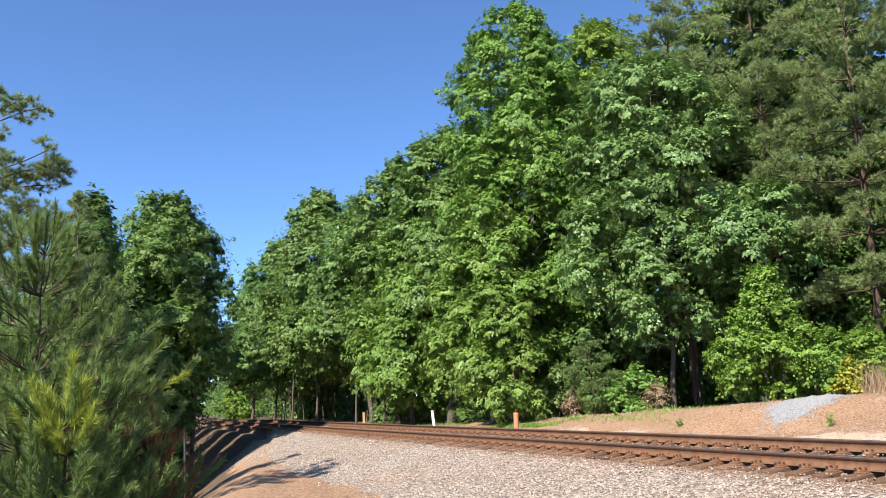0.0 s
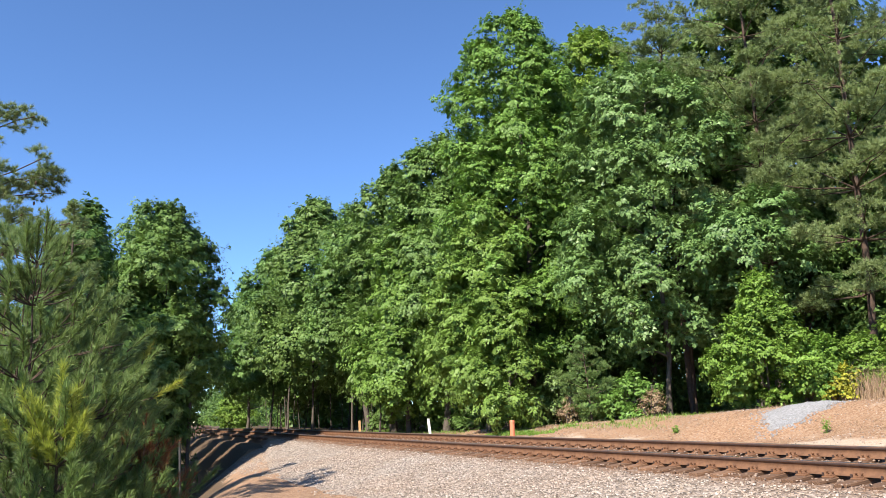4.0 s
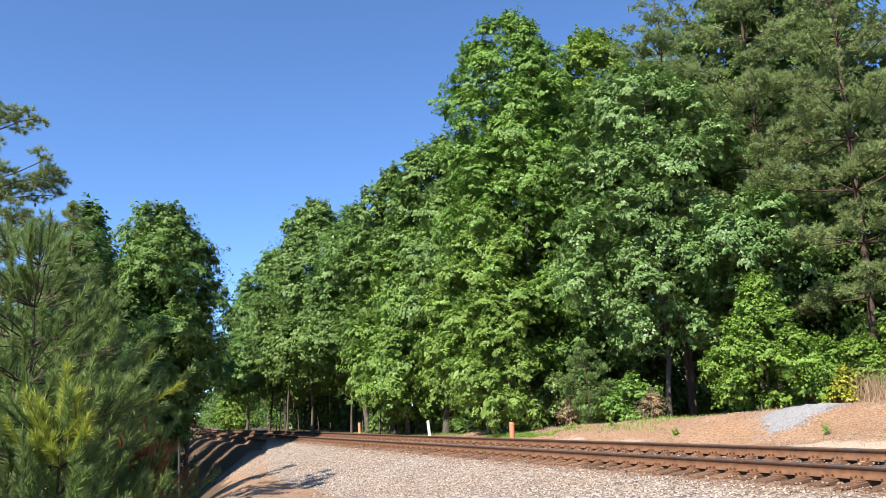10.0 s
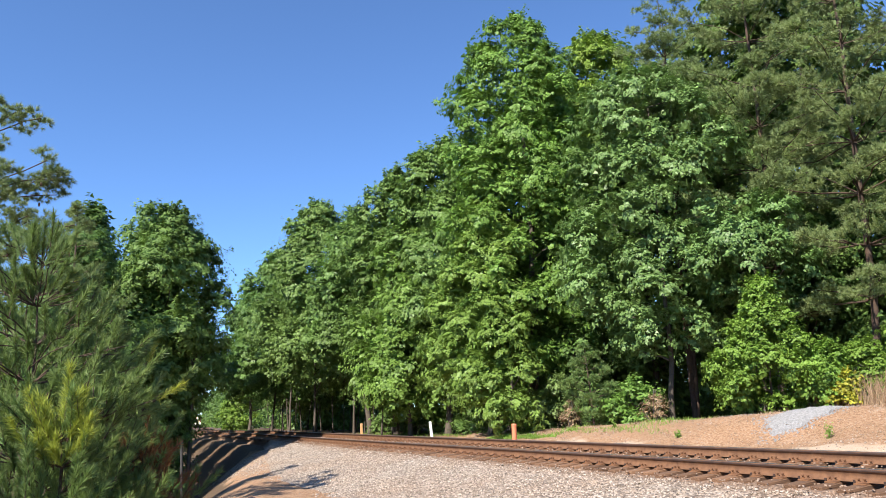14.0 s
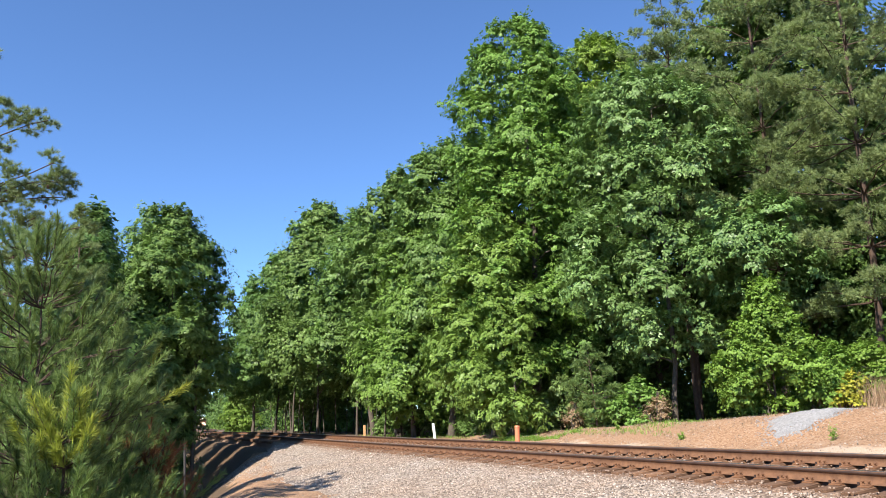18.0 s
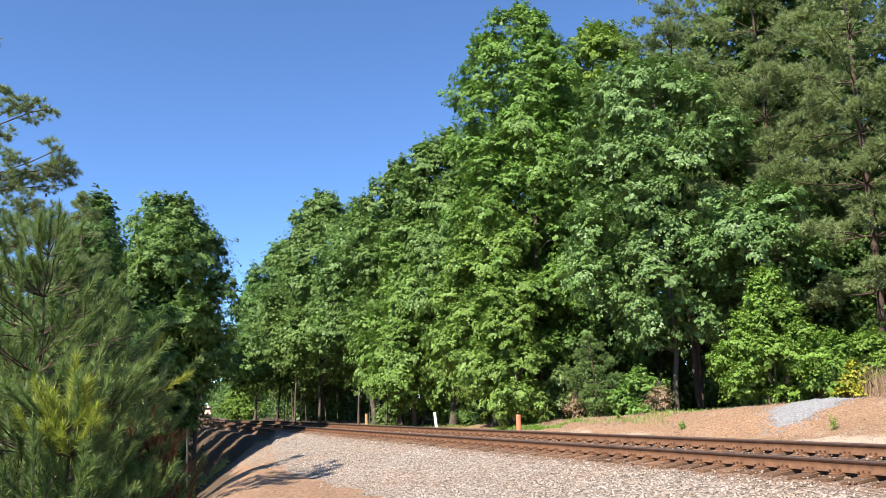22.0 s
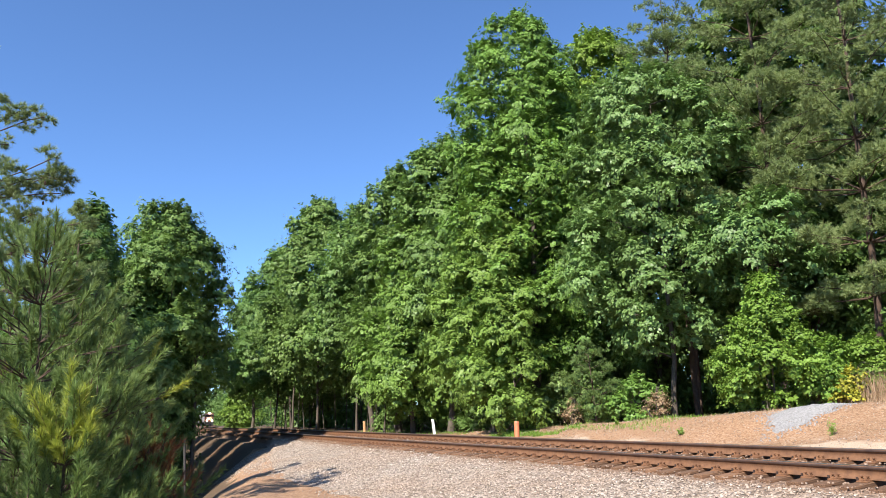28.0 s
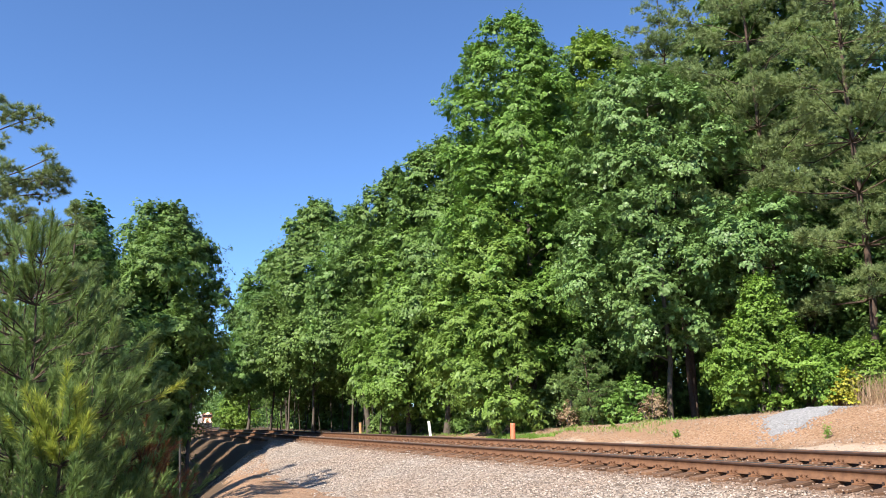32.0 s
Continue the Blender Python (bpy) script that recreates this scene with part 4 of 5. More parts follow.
TREES["L2"] = pine("pine_tree", -10.45, 16, 10.2, 1.9, 1.5, 55, "pine with open limbs, long grey-green needles and dark cones", limbs=34, tuft=0.12, count=30, width=0.010, dens=30.0, top_r=0.65, cones=30, boughs=((0.1, 7.9, 1.6, 0.9), (-0.3, 7.6, 1.4, 0.8), (-0.12, 6.3, 2.1, 1.0), (0.2, 6.0, 1.9, 0.9), (0.0, 5.7, 2.3, 0.6), (0.35, 5.8, 2.0, 0.5), (-0.35, 5.5, 2.2, 0.7), (0.1, 5.0, 2.6, 0.9), (-0.4, 5.0, 2.4, 0.8), (0.3, 4.3, 2.6, 0.9), (-0.2, 4.0, 2.7, 0.7)))
TREES["L3"] = pine("pine_tree", -10.9, 22, 8.0, 1.3, 1.0, 56, "slim pine with long grey-green needles", limbs=34, tuft=0.13, count=26, width=0.014, dens=30.0)

# slender trunks in the shade of the wood
r_ = np.random.RandomState(77)
for i in range(38):
    s1, u1 = r_.uniform(55, 130), r_.uniform(9.5, 19)
    x, y, _ = on_track(np.array(s1), np.array(u1))
    broadleaf("slender_tree", x, y, gz(x, y) + r_.uniform(11, 15), 1.9, 5.0, LEAF_DARK, 200 + i, "slender bare-trunked tree in the shade of the wood", leaf=0.45, blob=1.1, shape="round", trunk_r=r_.uniform(0.04, 0.09), lean=(r_.normal(0, 0.6), r_.normal(0, 0.4)), group="slender trees in the wood")
broadleaf("broadleaf_tree", -6.05, 61.5, 17.0, 3.0, 8.0, LEAF_MID, 231, "tree with a tall bare leaning brown trunk beside the track", leaf=0.2, blob=1.0, shape="round", trunk_r=0.23, lean=(-2.5, 0), bark=BARK)


def build_far_woods():
    """The wood behind the first rows, both sides of the line."""
    r = np.random.RandomState(90)
    P, R, L = [], [], []

    def clump(s1, u1, h, size, leaf):
        x, y, _ = on_track(np.array(s1), np.array(u1))
        P.append((x, y, gz(x, y) + h))
        R.append(size)
        L.append(leaf)

    for k in range(4600):
        s1 = r.uniform(-30, 560) if k % 2 else r.uniform(70, 230)
        right = r.uniform() < 0.62
        u1 = r.uniform(25 if s1 < 60 else 20, 42) if right and s1 < 110 else r.uniform(9.5, 34) * (1 if right else -1)
        if not right and s1 < 46:
            continue
        top = np.interp(s1, [-30, 20, 60, 100, 560], [17, 17, 15, 17, 18]) if right else np.interp(s1, [46, 70, 140, 560], [9, 15, 18, 18])
        h1 = top * r.uniform(0.02, 1.0) ** 0.9
        if right and s1 < 230 and h1 < 6.5:
            u1 = max(u1, 18.0)
        clump(s1, u1, h1, r.uniform(1.3, 2.6), np.interp(s1, [70, 140], [0.5, 0.95]))
    for k in range(900):
        clump(r.uniform(625, 639), r.uniform(-70, 70), r.uniform(0, 24), r.uniform(2.5, 4.5), 1.6)
    for k in range(600):
        clump(r.uniform(330, 620), r.uniform(7, 15) * r.choice((-1, 1)), r.uniform(0, 17), r.uniform(2.0, 3.5), 1.1)
    for k in range(900):
        clump(r.uniform(-10, 75), r.uniform(19, 26), r.uniform(0.2, 12), r.uniform(1.2, 2.0), 0.3)
    for k in range(500):
        clump(r.uniform(4, 48), r.uniform(18, 24), r.uniform(0.2, 6.5), r.uniform(0.8, 1.4), 0.2)
    for k in range(600):
        clump(r.uniform(-20, 75), r.uniform(25, 40), r.uniform(0.0, 5.0), r.uniform(1.3, 2.0), 0.5)
    # canopy clumps added to keep the sun off the trunks below
    for k in range(900):
        clump(r.uniform(52, 140), r.uniform(11.0, 23), r.uniform(5.5, 13), r.uniform(1.3, 2.2), 0.5)
    for k in range(1000):
        clump(r.uniform(56, 150), r.uniform(10.5, 18), r.uniform(4.8, 9), r.uniform(1.2, 1.9), 0.45)
    P, R, L = np.array(P), np.array(R), np.array(L)
    idx = np.repeat(np.arange(len(P)), np.where(L > 0.6, 26, np.where(L > 0.4, 44, 80)))
    v = unit(r.normal(size=(len(idx), 3)))
    c = P[idx] + v * (R[idx] * r.uniform(0.5, 1.1, len(idx)))[:, None]
    # the dark leaf colour takes in the shade under the canopy
    me = mesh_of("far_woods", *leaflets(c, v + r.normal(0, 0.5, v.shape) + [0, 0, 0.3], L[idx], r), LEAF_DARK)
    tagged(new("far_woods", me), "dense green wood behind the first row of trees, its leaves darkened for shade", "woods", kind="stuff")


build_far_woods()

SOFT = "young pine sapling with long soft green needles"
# the last three stand out of view, added to shade the lower saplings
for key, x, y, top, rad, seed, wh, per, fresh in (("S1", -3.9, 7.2, 3.35, 1.4, 61, 16, 240, 0.02), ("S2", -3.85, 8.4, 2.85, 0.5, 62, 11, 220, 0.0), ("S4", -4.9, 8.8, 3.8, 1.2, 64, 14, 180, 0.05), ("S5", -3.1, 6.9, 2.0, 0.5, 65, 10, 220, 0.0), ("S6", -4.2, 9.8, 2.4, 0.8, 66, 9, 180, 0.0), ("S7", -3.15, 7.6, 1.2, 0.25, 67, 7, 200, 0.0), ("S3", -2.86, 5.95, 1.85, 0.24, 63, 8, 240, 0.8), ("S8_unseen", -4.5, 4.6, 3.0, 1.2, 68, 13, 110, 0.0), ("S9_unseen", -3.3, 3.4, 2.7, 0.8, 69, 11, 110, 0.0), ("S10_unseen", -5.8, 5.4, 3.2, 1.1, 70, 13, 110, 0.0)):
    TREES[key] = young_pine("young_pine", x, y, top, rad, seed, "small pine sapling with yellow-green new shoots" if key == "S3" else SOFT, whorls=wh, per=per, fresh=fresh)


# ---- grass and straw ----
def blades(name, places, heights, lean, width, material, label, seed):
    r = np.random.RandomState(seed)
    k = len(places)
    a = r.uniform(0, 6.283, k)
    s = np.stack([np.cos(a), np.sin(a), np.zeros(k)], 1) * width * 0.5
    h = heights * r.uniform(0.5, 1.2, k)
    d = np.stack([r.normal(0, lean, k), r.normal(0, lean, k), np.ones(k)], 1) * h[:, None]
    V = np.stack([places - s, places + s, places + d], 1).reshape(-1, 3)
    tagged(new(name, mesh_of(name, V, np.arange(3 * k).reshape(-1, 3), material)), label, "grass", kind="stuff")


def scatter(n, s0, s1, u0, u1, seed, patch=0.0, size=2.0):
    r = np.random.RandomState(seed)
    p = on_track(r.uniform(s0, s1, n), r.uniform(u0, u1, n))
    if patch:
        p = p[waves(p[:, 0], p[:, 1], size, seed) + r.uniform(-0.3, 0.3, len(p)) > patch]
    p[:, 2] = ground_at(p[:, 0], p[:, 1]) - 0.01
    return p


g = np.concatenate([scatter(9000, 20, 62, 6.5, 11, 301, 0.1, 7.0), scatter(7000, 26, 34, 5.8, 7.4, 317, 0.1, 4.0), scatter(5000, 75, 190, 2.8, 9, 302)])
blades("grass", g, np.full(len(g), 0.15), 0.5, 0.03, GRASS, "green grass at the foot of the trees", 303)
g = np.concatenate([scatter(34000, 4, 36, 4.0, 11.8, 304, 0.05, 2.5), scatter(1200, 40, 60, 5, 8, 305)])
blades("dry_grass", g, np.full(len(g), 0.10), 0.9, 0.012, STRAW, "dry straw-coloured grass on the clay bank", 306)
g = np.concatenate([scatter(3200, 13, 19, 11.0, 13.2, 308, 0.0, 3.0)])
blades("tall_dry_grass", g, np.full(len(g), 1.0), 0.2, 0.02, STRAW, "tall dry grass at the edge of the clearing", 307)


def flakes(name, places, size, material, label, seed):
    r = np.random.RandomState(seed)
    n = np.array([0, 0, 1.0]) + r.normal(0, 0.45, places.shape)
    tagged(new(name, mesh_of(name, *leaflets(places + [0, 0, 0.02], n, np.full(len(places), size), r, 0.6), material)), label, "leaf litter", kind="stuff")


LITTER = leaf_mat("brown_leaf_litter", (0.17, 0.10, 0.055), (0.34, 0.22, 0.13), through_light=0.05)
flakes("leaf_litter", np.concatenate([scatter(5000, 4, 40, 5, 12.5, 311, 0.1, 3.0), scatter(2000, 8, 34, -9, -5, 313, 0.2, 2.0)]), 0.05, LITTER, "brown fallen leaves and pine straw on the bank", 312)


def plume(x, y, h, seed, n=130):
    """A clump of tall dead grass whose tips curl over."""
    r = np.random.RandomState(seed)
    z0 = gz(x, y) - 0.02
    lines = []
    for _ in range(n):
        a, hh = r.uniform(0, 6.283), h * r.uniform(0.6, 1.05)
        o, s = r.normal(0, 0.03, 2), hh * r.uniform(0.08, 0.3)
        lines.append([(o[0] + math.cos(a) * s * f ** 2, o[1] + math.sin(a) * s * f ** 2, hh * (f - 0.22 * f ** 4), 0.0035 * (1.1 - f)) for f in (0, 0.35, 0.65, 0.85, 1.0)])
    th = thing("dry_grass_clump", x, y, z0, 0, "clump of tall dead straw-coloured grass by the young pines", "grass", "dry grass clumps")
    tagged(part("stalk_growth", mesh_of("stalk_growth", *tubes(lines, 3), STRAW), None, th), kind="stuff")


for k, (x, y, h) in enumerate(((-2.36, 6.0, 1.12), (-2.44, 6.2, 1.02), (-3.0, 5.7, 1.05), (-2.2, 6.3, 0.92))):
    plume(x, y, h, 330 + k)
TREES["small_pine"] = pine("pine_tree", 6.6, 35.4, 4.7, 1.5, 0.25, 59, "small bushy pine at the foot of the trees", limbs=30, tuft=0.15, count=22, width=0.02, dens=26.0, material=NEEDLE_NEAR)
for x, y, h, seed in ((8.5, 32.3, 1.2, 71), (5.7, 36.3, 1.3, 73)):
    broadleaf("dead_brush", x, y, gz(x, y) + h, h * 0.4, 0.05, STRAW, seed, "dry brown brush at the foot of the trees", leaf=0.055, blob=0.22, shape="tall", category="shrub", group=EDGE, trunk_r=0.02, dense=0.3)


def weed(x, y, h, seed):
    """A small upright weed: a few stems set with narrow leaves."""
    r = np.random.RandomState(seed)
    th = thing("weed", x, y, gz(x, y) - 0.01, 0, "small green weed on the bare clay bank", "plant", "weeds on the bank")
    stems = [[(0, 0, 0, 0.004), (*(r.normal(0, 0.03, 2)), h * 0.5, 0.003), (*(r.normal(0, 0.07, 2)), h * r.uniform(0.7, 1.0), 0.002)] for _ in range(4)]
    part("stem", mesh_of("stem", *tubes(stems, 4), GRASS), None, th)
    c = np.concatenate([np.array(q)[1:, :3].repeat(12, 0) for q in stems])
    c = c * r.uniform(0.4, 1.05, (len(c), 1)) + r.normal(0, 0.035, c.shape)
    tagged(part("leaf_growth", mesh_of("leaf_growth", *leaves(c, r.normal(0, 0.6, c.shape) + [-0.3, -0.5, 0.5], np.full(len(c), 0.075), r, 0.4), GRASS), None, th), kind="stuff")


for k, (x, y, h) in enumerate(((6.55, 31.0, 0.40), (9.95, 20.6, 0.45), (7.4, 25.4, 0.22))):
    weed(x, y, h, 80 + k)
young_pine("dead_young_pine", -2.95, 7.9, 1.45, 0.32, 81, "dead young pine with rust-brown needles", whorls=7, fresh=0.0, per=90, material=DEAD)


# ---- posts ----
ORANGE = plain("faded_orange_plastic", (0.62, 0.19, 0.09), 0.55)
PALE = plain("white_plastic", (0.78, 0.77, 0.73), 0.5)
TAN = plain("tan_plastic", (0.60, 0.36, 0.17), 0.6)
# steel darkened so that the sunlit post looks shaded
STEEL = plain("weathered_steel_shade_dark", (0.06, 0.055, 0.05), 0.7, 0.3)


def post(name, x, y, top, w, material, label, lean=0.0, square=False, cap=None):
    z0 = gz(x, y) - 0.05
    t = thing(name, x, y, z0, 20, label, "post", "marker posts")
    H = top - z0
    bm = bmesh.new()
    if square:
        box(bm, -w / 2, w / 2, -w * 0.2, w * 0.2, 0, H, bevel=w * 0.08)
    else:
        rod(bm, (0, 0, 0), (lean * H, 0, H), w / 2, seg=14)
    part("shaft", bm, material, t)
    if square:
        t.matrix_basis = t.matrix_basis @ Matrix.Rotation(lean, 4, "Y")
    if cap:
        part("cap", rod(bmesh.new(), (lean * H, 0, H), (lean * H, 0, H + 0.05), w / 2 + 0.008, w / 2 - 0.01, 14), cap, t)
    return t


post("marker_post", 2.43, 29.0, 1.42, 0.19, ORANGE, "faded orange plastic marker post beside the track", cap=ORANGE)
post("marker_post", -0.77, 38.0, 1.58, 0.13, PALE, "leaning white plastic marker post beside the track", -0.12, True)
post("marker_post", -5.75, 52.0, 1.50, 0.16, TAN, "short tan marker post beside the track", -0.03, True)
post("metal_post", -3.98, 12.0, 1.40, 0.036, STEEL, "thin weathered steel post beside the ditch, its colour darkened for shade", -0.06)


# ---- the heap of grey stone on the bank ----
def build_heap():
    r = np.random.RandomState(400)
    n = 6500
    a, d = r.uniform(0, 6.283, n), np.sqrt(r.uniform(0, 1, n)) * np.where(r.uniform(size=n) < 0.15, r.uniform(1.0, 1.7, n), 1.0)
    edge = 1 + 0.16 * np.sin(3 * a + 1) + 0.12 * np.sin(8 * a)
    lx, ly = np.cos(a) * d * 1.05 * edge, np.sin(a) * d * 0.95 * edge
    x, y = 10.55 + lx + ly * 0.6, 23.5 + ly
    z = ground_at(x, y) + 0.13 * np.clip(1 - d ** 2, 0, 1) * (0.8 + 0.2 * waves(x, y, 0.8, 4)) + 0.01
    n_pebble = 7000
    peb = scatter(n_pebble, 4, 38, 3.8, 11.5, 410)
    bv = np.array([(p, q, w) for w in (-0.6, 0.6) for q in (-0.6, 0.6) for p in (-0.6, 0.6)])
    quads = [(4, 5, 7, 6), (0, 1, 5, 4), (1, 3, 7, 5), (3, 2, 6, 7), (2, 0, 4, 6)]
    bf = np.array([f for q in quads for f in ((q[0], q[1], q[2]), (q[0], q[2], q[3]))])
    V = bv[None] * r.uniform(0.5, 1.3, (n, 8, 3)) * r.uniform(0.020, 0.038, n)[:, None, None] + np.stack([x, y, z], 1)[:, None]
    F = (bf[None] + (np.arange(n) * 8)[:, None, None]).reshape(-1, 3)
    tagged(new("gravel_heap", mesh_of("gravel_heap", V.reshape(-1, 3), F, GREYSTONE)), "spilled heap of pale grey crushed stone on the bank", "gravel", kind="stuff")
    V = bv[None] * r.uniform(0.5, 1.3, (n_pebble, 8, 3)) * r.uniform(0.010, 0.026, n_pebble)[:, None, None] + (peb + [0, 0, 0.015])[:, None]
    F = (bf[None] + (np.arange(n_pebble) * 8)[:, None, None]).reshape(-1, 3)
    tagged(new("bank_pebbles", mesh_of("bank_pebbles", V.reshape(-1, 3), F, STONE)), "small tan pebbles strewn over the clay bank", "gravel", kind="stuff")


GREYSTONE = plain("grey_crushed_stone", (0.25, 0.245, 0.245), 0.9, 0, 0.45, 16.0)
build_heap()


# ---- the train ----
# body colour holds the warm glow of the headlights on the front
BODY = plain("locomotive_glow_brown", (0.20, 0.075, 0.045), 0.45)
STRIPE = plain("locomotive_cream_band", (0.62, 0.55, 0.42), 0.5)
DARK = plain("black_undercarriage", (0.03, 0.028, 0.027), 0.7)
PALECAR = plain("pale_car_side", (0.42, 0.41, 0.39), 0.6)
CARGREY = plain("weathered_car_end", (0.34, 0.33, 0.32), 0.7)
GLASSY = plain("dark_cab_window", (0.02, 0.025, 0.03), 0.1)
LAMP = glow("lit_headlight", (1.0, 0.84, 0.60), 45.0)
HOT = glow("lit_top_light", (1.0, 0.88, 0.68), 45.0)


def wheelset(parent, y, r=0.5):
    for x in (-0.76, 0.76):
        w = part("wheel", rod(bmesh.new(), (x - 0.07, y, r), (x + 0.07, y, r), r, seg=18), DARK, parent)
        part("tread", rod(bmesh.new(), (x - 0.075 if x < 0 else x + 0.05, y, r), (x - 0.05 if x < 0 else x + 0.075, y, r), r + 0.02, seg=18), SHINE, w)


def build_loco():
    t = thing("locomotive", label="diesel locomotive with lit headlights heading a freight train, their glow put into its red-brown colour", category="locomotive")
    hood = part("hood", boxes((-0.95, 0.95, -10.6, 6.4, 1.55, 4.15), bevel=0.12), BODY, t)
    for y in np.arange(-9.6, 5.6, 1.6):
        for x in (-0.96, 0.96):
            part("door", boxes((x - 0.015, x + 0.015, y, y + 1.2, 1.75, 3.6), bevel=0.01), BODY, hood)
    for y in (-8.5, -5.5):
        part("radiator", boxes((-1.35, 1.35, y, y + 2.4, 3.75, 4.45), bevel=0.08), DARK, hood)
    part("exhaust", rod(bmesh.new(), (0, 1.0, 4.1), (0, 1.0, 4.5), 0.3), DARK, hood)
    cab = part("cab", boxes((-1.52, 1.52, 6.4, 9.0, 1.55, 4.35), (-1.35, 1.35, 6.5, 8.9, 4.3, 4.62), bevel=0.12), BODY, t)
    for x0, x1 in ((-1.3, -0.75), (-0.65, -0.05), (0.05, 0.65), (0.75, 1.3)):
        part("windscreen", boxes((x0, x1, 8.98, 9.03, 3.35, 4.0), bevel=0.01), GLASSY, cab)
    for x in (-1.53, 1.53):
        part("side_window", boxes((x - 0.02, x + 0.02, 7.0, 8.4, 3.2, 3.95), bevel=0.01), GLASSY, cab)
    part("number_board", boxes((-1.1, -0.5, 8.99, 9.06, 4.1, 4.3)), STRIPE, cab)
    part("number_board", boxes((0.5, 1.1, 8.99, 9.06, 4.1, 4.3)), STRIPE, cab)
    nose = part("nose", boxes((-0.98, 0.98, 8.95, 10.5, 1.55, 3.2), bevel=0.25), BODY, t)
    part("nose_band", boxes((-0.9, 0.9, 10.44, 10.53, 2.2, 2.95), bevel=0.02), STRIPE, nose)
    fr = part("frame", boxes((-1.52, 1.52, -11, 11, 1.12, 1.55), bevel=0.05), DARK, t)
    part("sill_stripe", boxes((-1.53, 1.53, -10.9, 10.9, 1.38, 1.48)), STRIPE, fr)
    part("fuel_tank", boxes((-1.3, 1.3, -3.2, 3.2, 0.35, 1.12), bevel=0.15), DARK, t)
    part("snow_plough", boxes((-1.45, 1.45, 10.95, 11.25, 0.18, 0.85), bevel=0.06), DARK, t)
    part("coupler", boxes((-0.16, 0.16, 11.0, 11.75, 0.75, 1.05), bevel=0.05), DARK, t)
    for x in (-1.25, 1.25):
        part("step_well", boxes((x - 0.25, x + 0.25, 10.5, 11.0, 0.45, 1.12), bevel=0.03), DARK, t)
        bm = bmesh.new()
        for y in np.arange(-10.5, 11.0, 2.6):
            rod(bm, (x * 1.15, y, 1.5), (x * 1.15, y, 2.55), 0.02, seg=6)
        rod(bm, (x * 1.15, -10.5, 2.55), (x * 1.15, 10.6, 2.55), 0.02, seg=6)
        part("handrail", bm, STRIPE, t)
    for yc in (-7, 7):
        tk = part("truck", boxes((-1.2, -0.95, yc - 2.3, yc + 2.3, 0.3, 0.95), (0.95, 1.2, yc - 2.3, yc + 2.3, 0.3, 0.95), (-0.9, 0.9, yc - 0.4, yc + 0.4, 0.5, 1.1), bevel=0.05), DARK, t)
        for y in (yc - 1.8, yc, yc + 1.8):
            wheelset(tk, y, 0.51)
    for x in (-0.88, 0.88):
        part("ditch_light", rod(bmesh.new(), (x, 11.0, 1.85), (x, 11.12, 1.85), 0.17, seg=14), LAMP, t, "lit round ditch light")
    for x in (-0.15, 0.15):
        part("headlight", rod(bmesh.new(), (x, 9.0, 4.42), (x, 9.14, 4.42), 0.14, seg=14), HOT, t, "lit round headlight")
    return t


def build_car():
    t = thing("freight_car", label="pale grey ribbed covered hopper car in a freight train", category="railway car", group="freight cars")
    body = part("body", boxes((-1.42, 1.42, -7.6, 7.6, 1.3, 4.4), (-1.0, 1.0, -7.4, 7.4, 4.35, 4.62), bevel=0.12), PALECAR, t)
    for y in np.arange(-7.4, 7.5, 0.93):
        for x in (-1.46, 1.46):
            part("rib", boxes((x - 0.05, x + 0.05, y - 0.05, y + 0.05, 1.3, 4.35), bevel=0.01), CARGREY, body)
    for y in (-5, -1.7, 1.7, 5):
        part("hatch", boxes((-0.45, 0.45, y - 0.7, y + 0.7, 4.6, 4.75), bevel=0.04), PALECAR, body)
        bm = bmesh.new()
        bmesh.ops.create_cone(bm, cap_ends=True, segments=4, radius1=0.5, radius2=1.6, depth=0.9, matrix=pose(0, y, 0.95, 0, 0, 45))
        part("hopper", bm, CARGREY, t)
    part("frame", boxes((-1.4, 1.4, -8.6, 8.6, 1.0, 1.3), bevel=0.03), DARK, t)
    for y in (-8.3, 8.3):
        part("end_platform", boxes((-1.3, 1.3, y - 0.3, y + 0.3, 1.3, 1.4)), CARGREY, t)
        part("coupler", boxes((-0.15, 0.15, y - 0.75, y + 0.75, 0.75, 1.0), bevel=0.04), DARK, t)
    for yc in (-6.6, 6.6):
        tk = part("truck", boxes((-1.1, -0.9, yc - 1.2, yc + 1.2, 0.3, 0.75), (0.9, 1.1, yc - 1.2, yc + 1.2, 0.3, 0.75), (-0.9, 0.9, yc - 0.3, yc + 0.3, 0.4, 1.0), bevel=0.04), DARK, t)
        for y in (yc - 0.88, yc + 0.88):
            wheelset(tk, y, 0.46)
    return t


loco = build_loco()
car = build_car()
cars = [car] + [copy_thing(car, Matrix.Identity(4)) for _ in range(6)]


def train_pose(s):
    m = track_matrix(s, 0.0, 0.0)
    return Matrix.Translation(m.translation) @ Matrix.Rotation(float(np.interp(s, SS, HEAD)) + math.pi, 4, "Z")


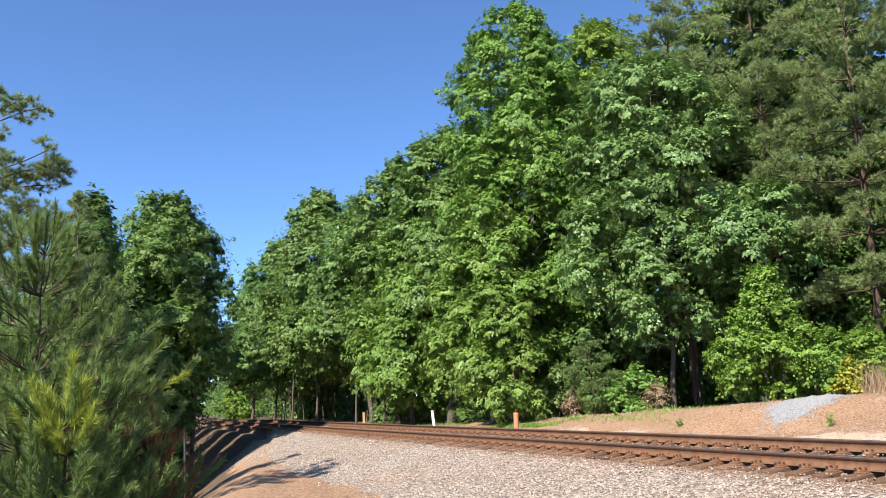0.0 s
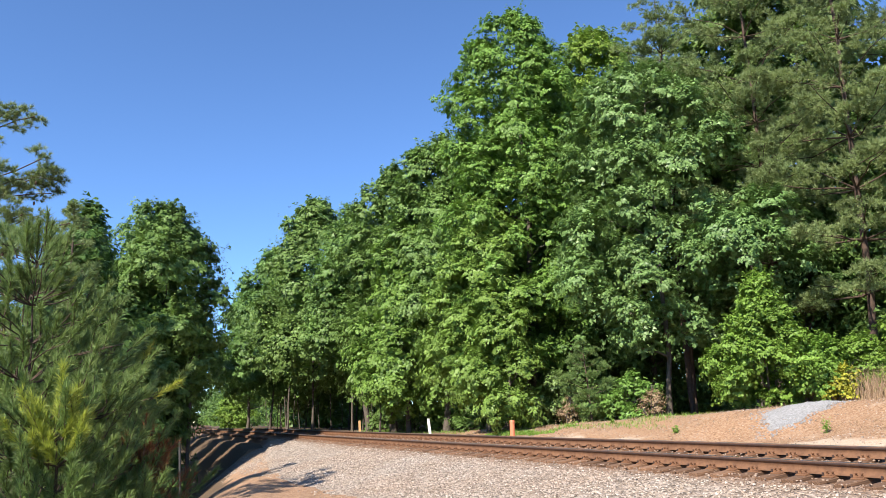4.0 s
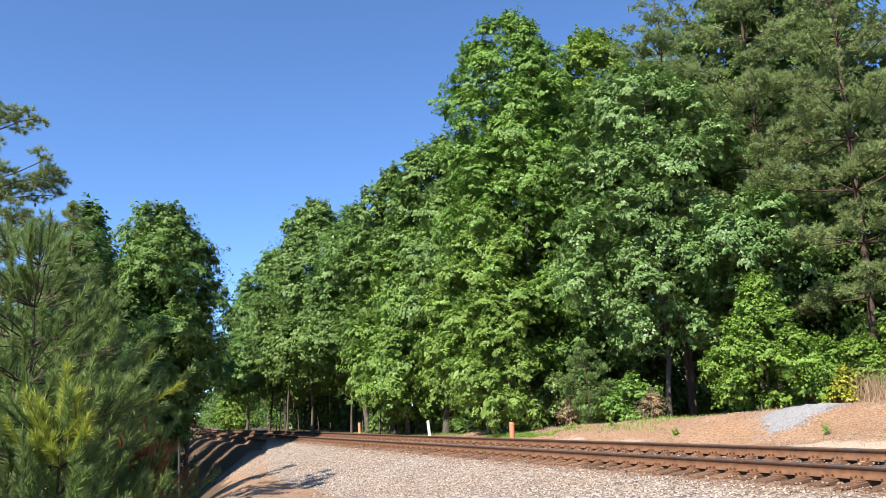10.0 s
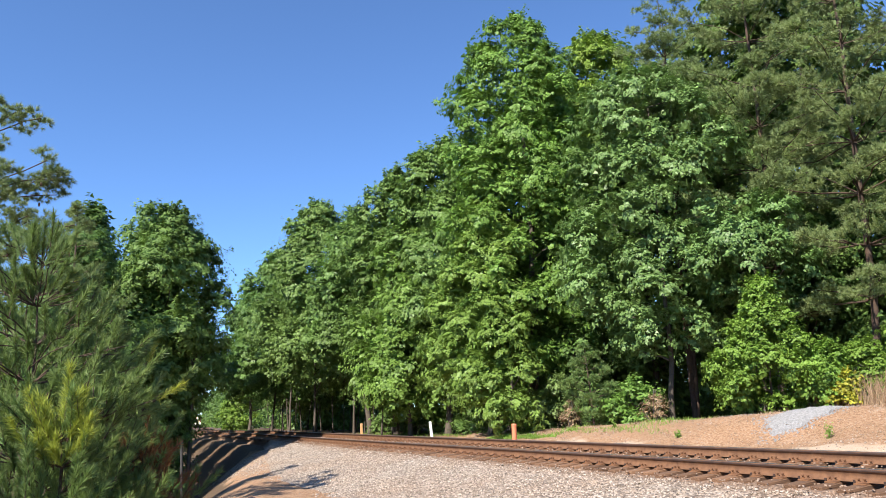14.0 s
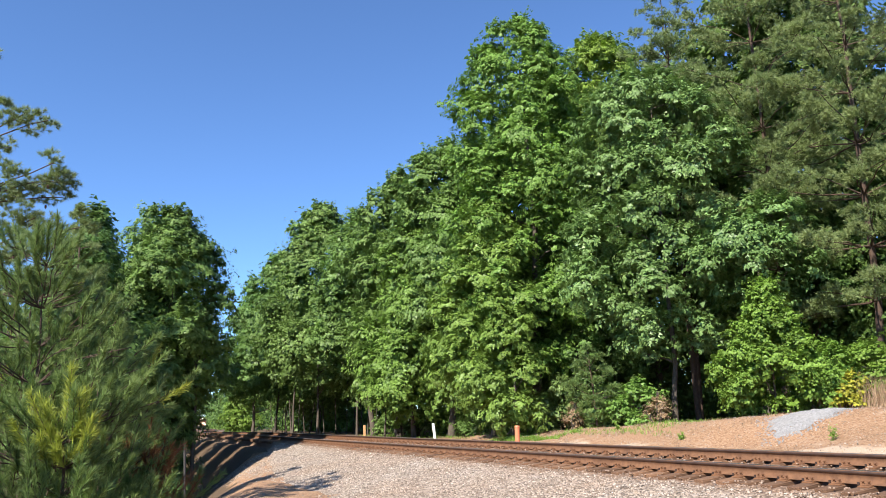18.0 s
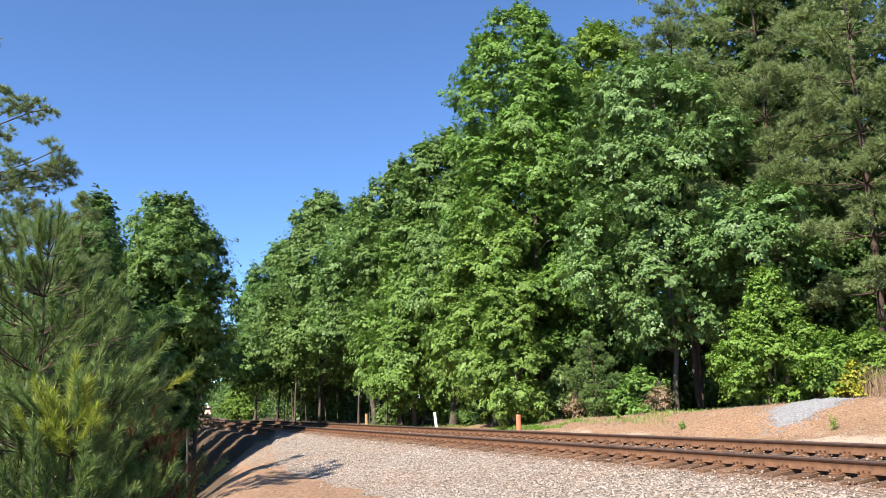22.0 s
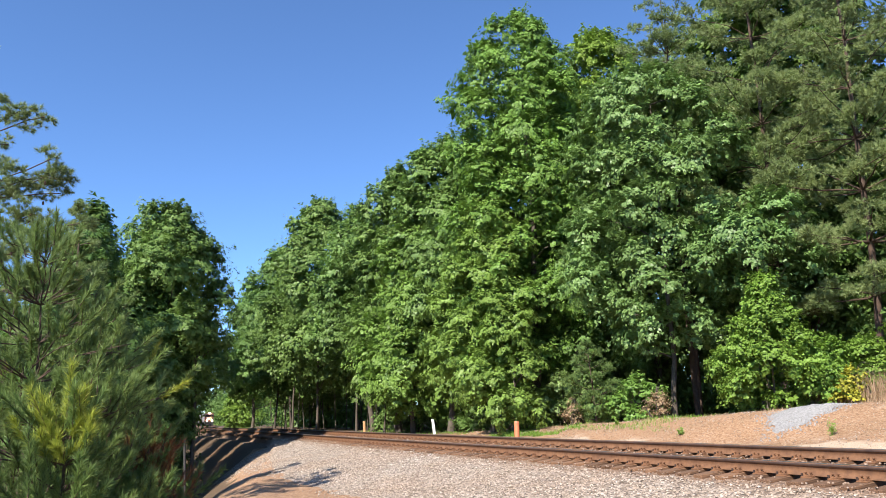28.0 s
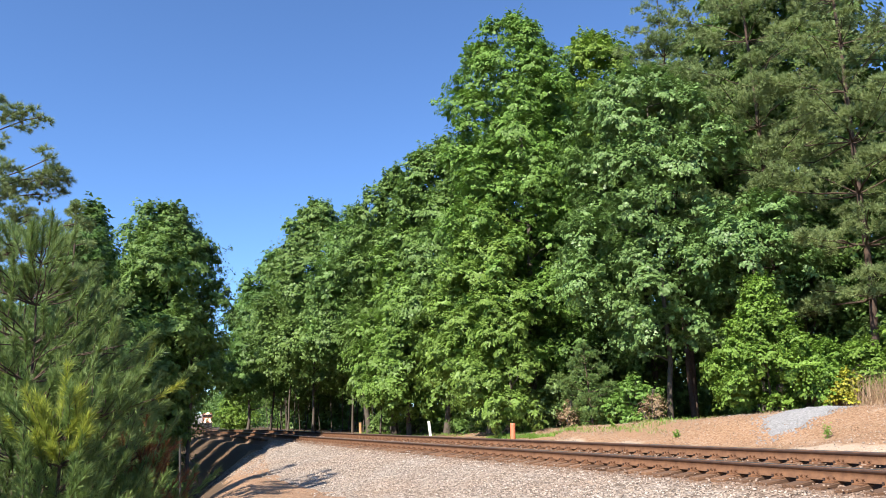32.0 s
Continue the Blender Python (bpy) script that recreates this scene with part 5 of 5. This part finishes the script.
# ---- what moves ----
# seconds and degrees by which a tree leans in the wind, across the view
GUSTS = {
    "A": [(0, -0.1), (1, 0.12), (2, 0.22), (3, 0.15), (6, 0.12), (7, 0.28), (8, 0.02), (9, -0.4), (10, -0.32), (11, 0.0), (12, 0.02), (14, 0.05), (19, 0.1), (22, -0.1), (25, -0.25), (28, 0.0), (29, 0.05), (31, -0.15), (32, -0.3)],
    "S3": [(0, 0.4), (1, 0.0), (2, 0.0), (3, -0.7), (6, 0.0), (6.5, -0.7), (7, -1.1), (8, 0.8), (9, -0.1), (10, 0.4), (11, -0.1), (12, 0.4), (13, -0.1), (14, 0.4), (17, 0.2), (19, -0.1), (22, 0.4), (25, 0.2), (28, 0.1), (30, 0.3), (32, 0.2)],
    "S1": [(0, 0.1), (1.5, -0.2), (3, -0.35), (6, 0.05), (7, -0.45), (8, 0.3), (9, 0.0), (10, 0.2), (11, -0.1), (12, 0.15), (14, 0.1), (17, 0.2), (20, -0.1), (23, 0.2), (25, 0.0), (28, 0.15), (30, 0.05), (32, 0.1)],
    "L2": [(0, 0.0), (2, -0.12), (3.5, -0.1), (6, 0.0), (7.5, 0.15), (10, 0.1), (12, 0.0), (16.5, 0.35), (19, 0.45), (20, 0.45), (22, 0.25), (23, 0.4), (25, 0.15), (28, 0.25), (31, 0.3), (32, 0.3)],
    "bush": [(0, 0.0), (3, 0.2), (6, 0.0), (7, -0.3), (8, -0.4), (9, -0.9), (10, -0.3), (11, -0.15), (12, 0.1), (14, 0.1), (17, -0.1), (20, 0.2), (24, 0.0), (28, 0.1), (32, -0.1)],
}


def build_bird(size):
    """A dark bird with spread wings."""
    b = thing("bird", label="dark bird in flight with spread wings against the sky", category="bird", group="birds")
    body = bmesh.new()
    bmesh.ops.create_icosphere(body, subdivisions=2, radius=0.2 * size)
    bmesh.ops.scale(body, vec=(0.8, 2.0, 0.8), verts=body.verts)
    part("body", body, FEATHER, b)
    for k in (-1, 1):
        pts = np.array([(0, 0.2, 0.06), (0, -0.16, 0.06), (k * 0.9, -0.22, 0.3), (k * 0.8, 0.16, 0.3), (0, 0.1, 0.12), (k * 0.4, 0.06, 0.25)]) * size
        part("wing", mesh_of("wing", pts, np.array([(0, 1, 2), (0, 2, 3), (4, 1, 5), (5, 1, 2), (4, 5, 0), (5, 2, 3), (5, 3, 0)]), FEATHER), None, b)
    part("tail", boxes((-0.1 * size, 0.1 * size, -0.68 * size, -0.32 * size, 0.0, 0.04 * size)), FEATHER, b)
    return b


FEATHER = plain("dark_feather", (0.035, 0.032, 0.03), 0.7)
BIRDS = [build_bird(0.36), build_bird(0.30)]


def motions():
    # two birds rise from behind the trees
    for bird, turn, rows in zip(BIRDS, (40, -30), (
        ((0, -21.66, 103.77, 31.01), (28.3, -21.57, 103.84, 30.83), (29.2, -25.03, 100.79, 37.93), (29.8, -26.92, 98.68, 42.13), (30, -28.44, 97.52, 43.85), (30.4, -31.56, 95, 47.25), (31, -34.63, 91.39, 52.13), (32, -39.55, 84.75, 59.56)),
        ((0, -35.79, 84.86, 24.95), (28.9, -35.54, 84.97, 24.92), (29.8, -32.3, 83.3, 33.95), (30, -31.74, 83.15, 34.87), (30.4, -29.03, 82.72, 38.25), (31, -22.25, 81.45, 45.19), (32, -11.6, 77.36, 55.56)),
    )):
        walk(bird, [(t, pose(x, y, z, 25, 0, turn)) for t, x, y, z in rows])
    for i, v in enumerate([loco] + cars):
        back = 11.0 if i == 0 else 22.8 + 8.9 + 18.2 * (i - 1)
        walk(v, [(t, train_pose(485.0 - 7.0 * t + back)) for t in range(0, 33, 2)])
    for key, rows in GUSTS.items():
        base = TREES[key].matrix_basis.copy()
        walk(TREES[key], [(t, base @ pose(0, 0, 0, 0, a, 0)) for t, a in rows])
    base = TREES["S5"].matrix_basis.copy()
    walk(TREES["S5"], [(t, base @ pose(0, 0, 0, 0, -0.6 * a, 0)) for t, a in GUSTS["S3"]])


motions()
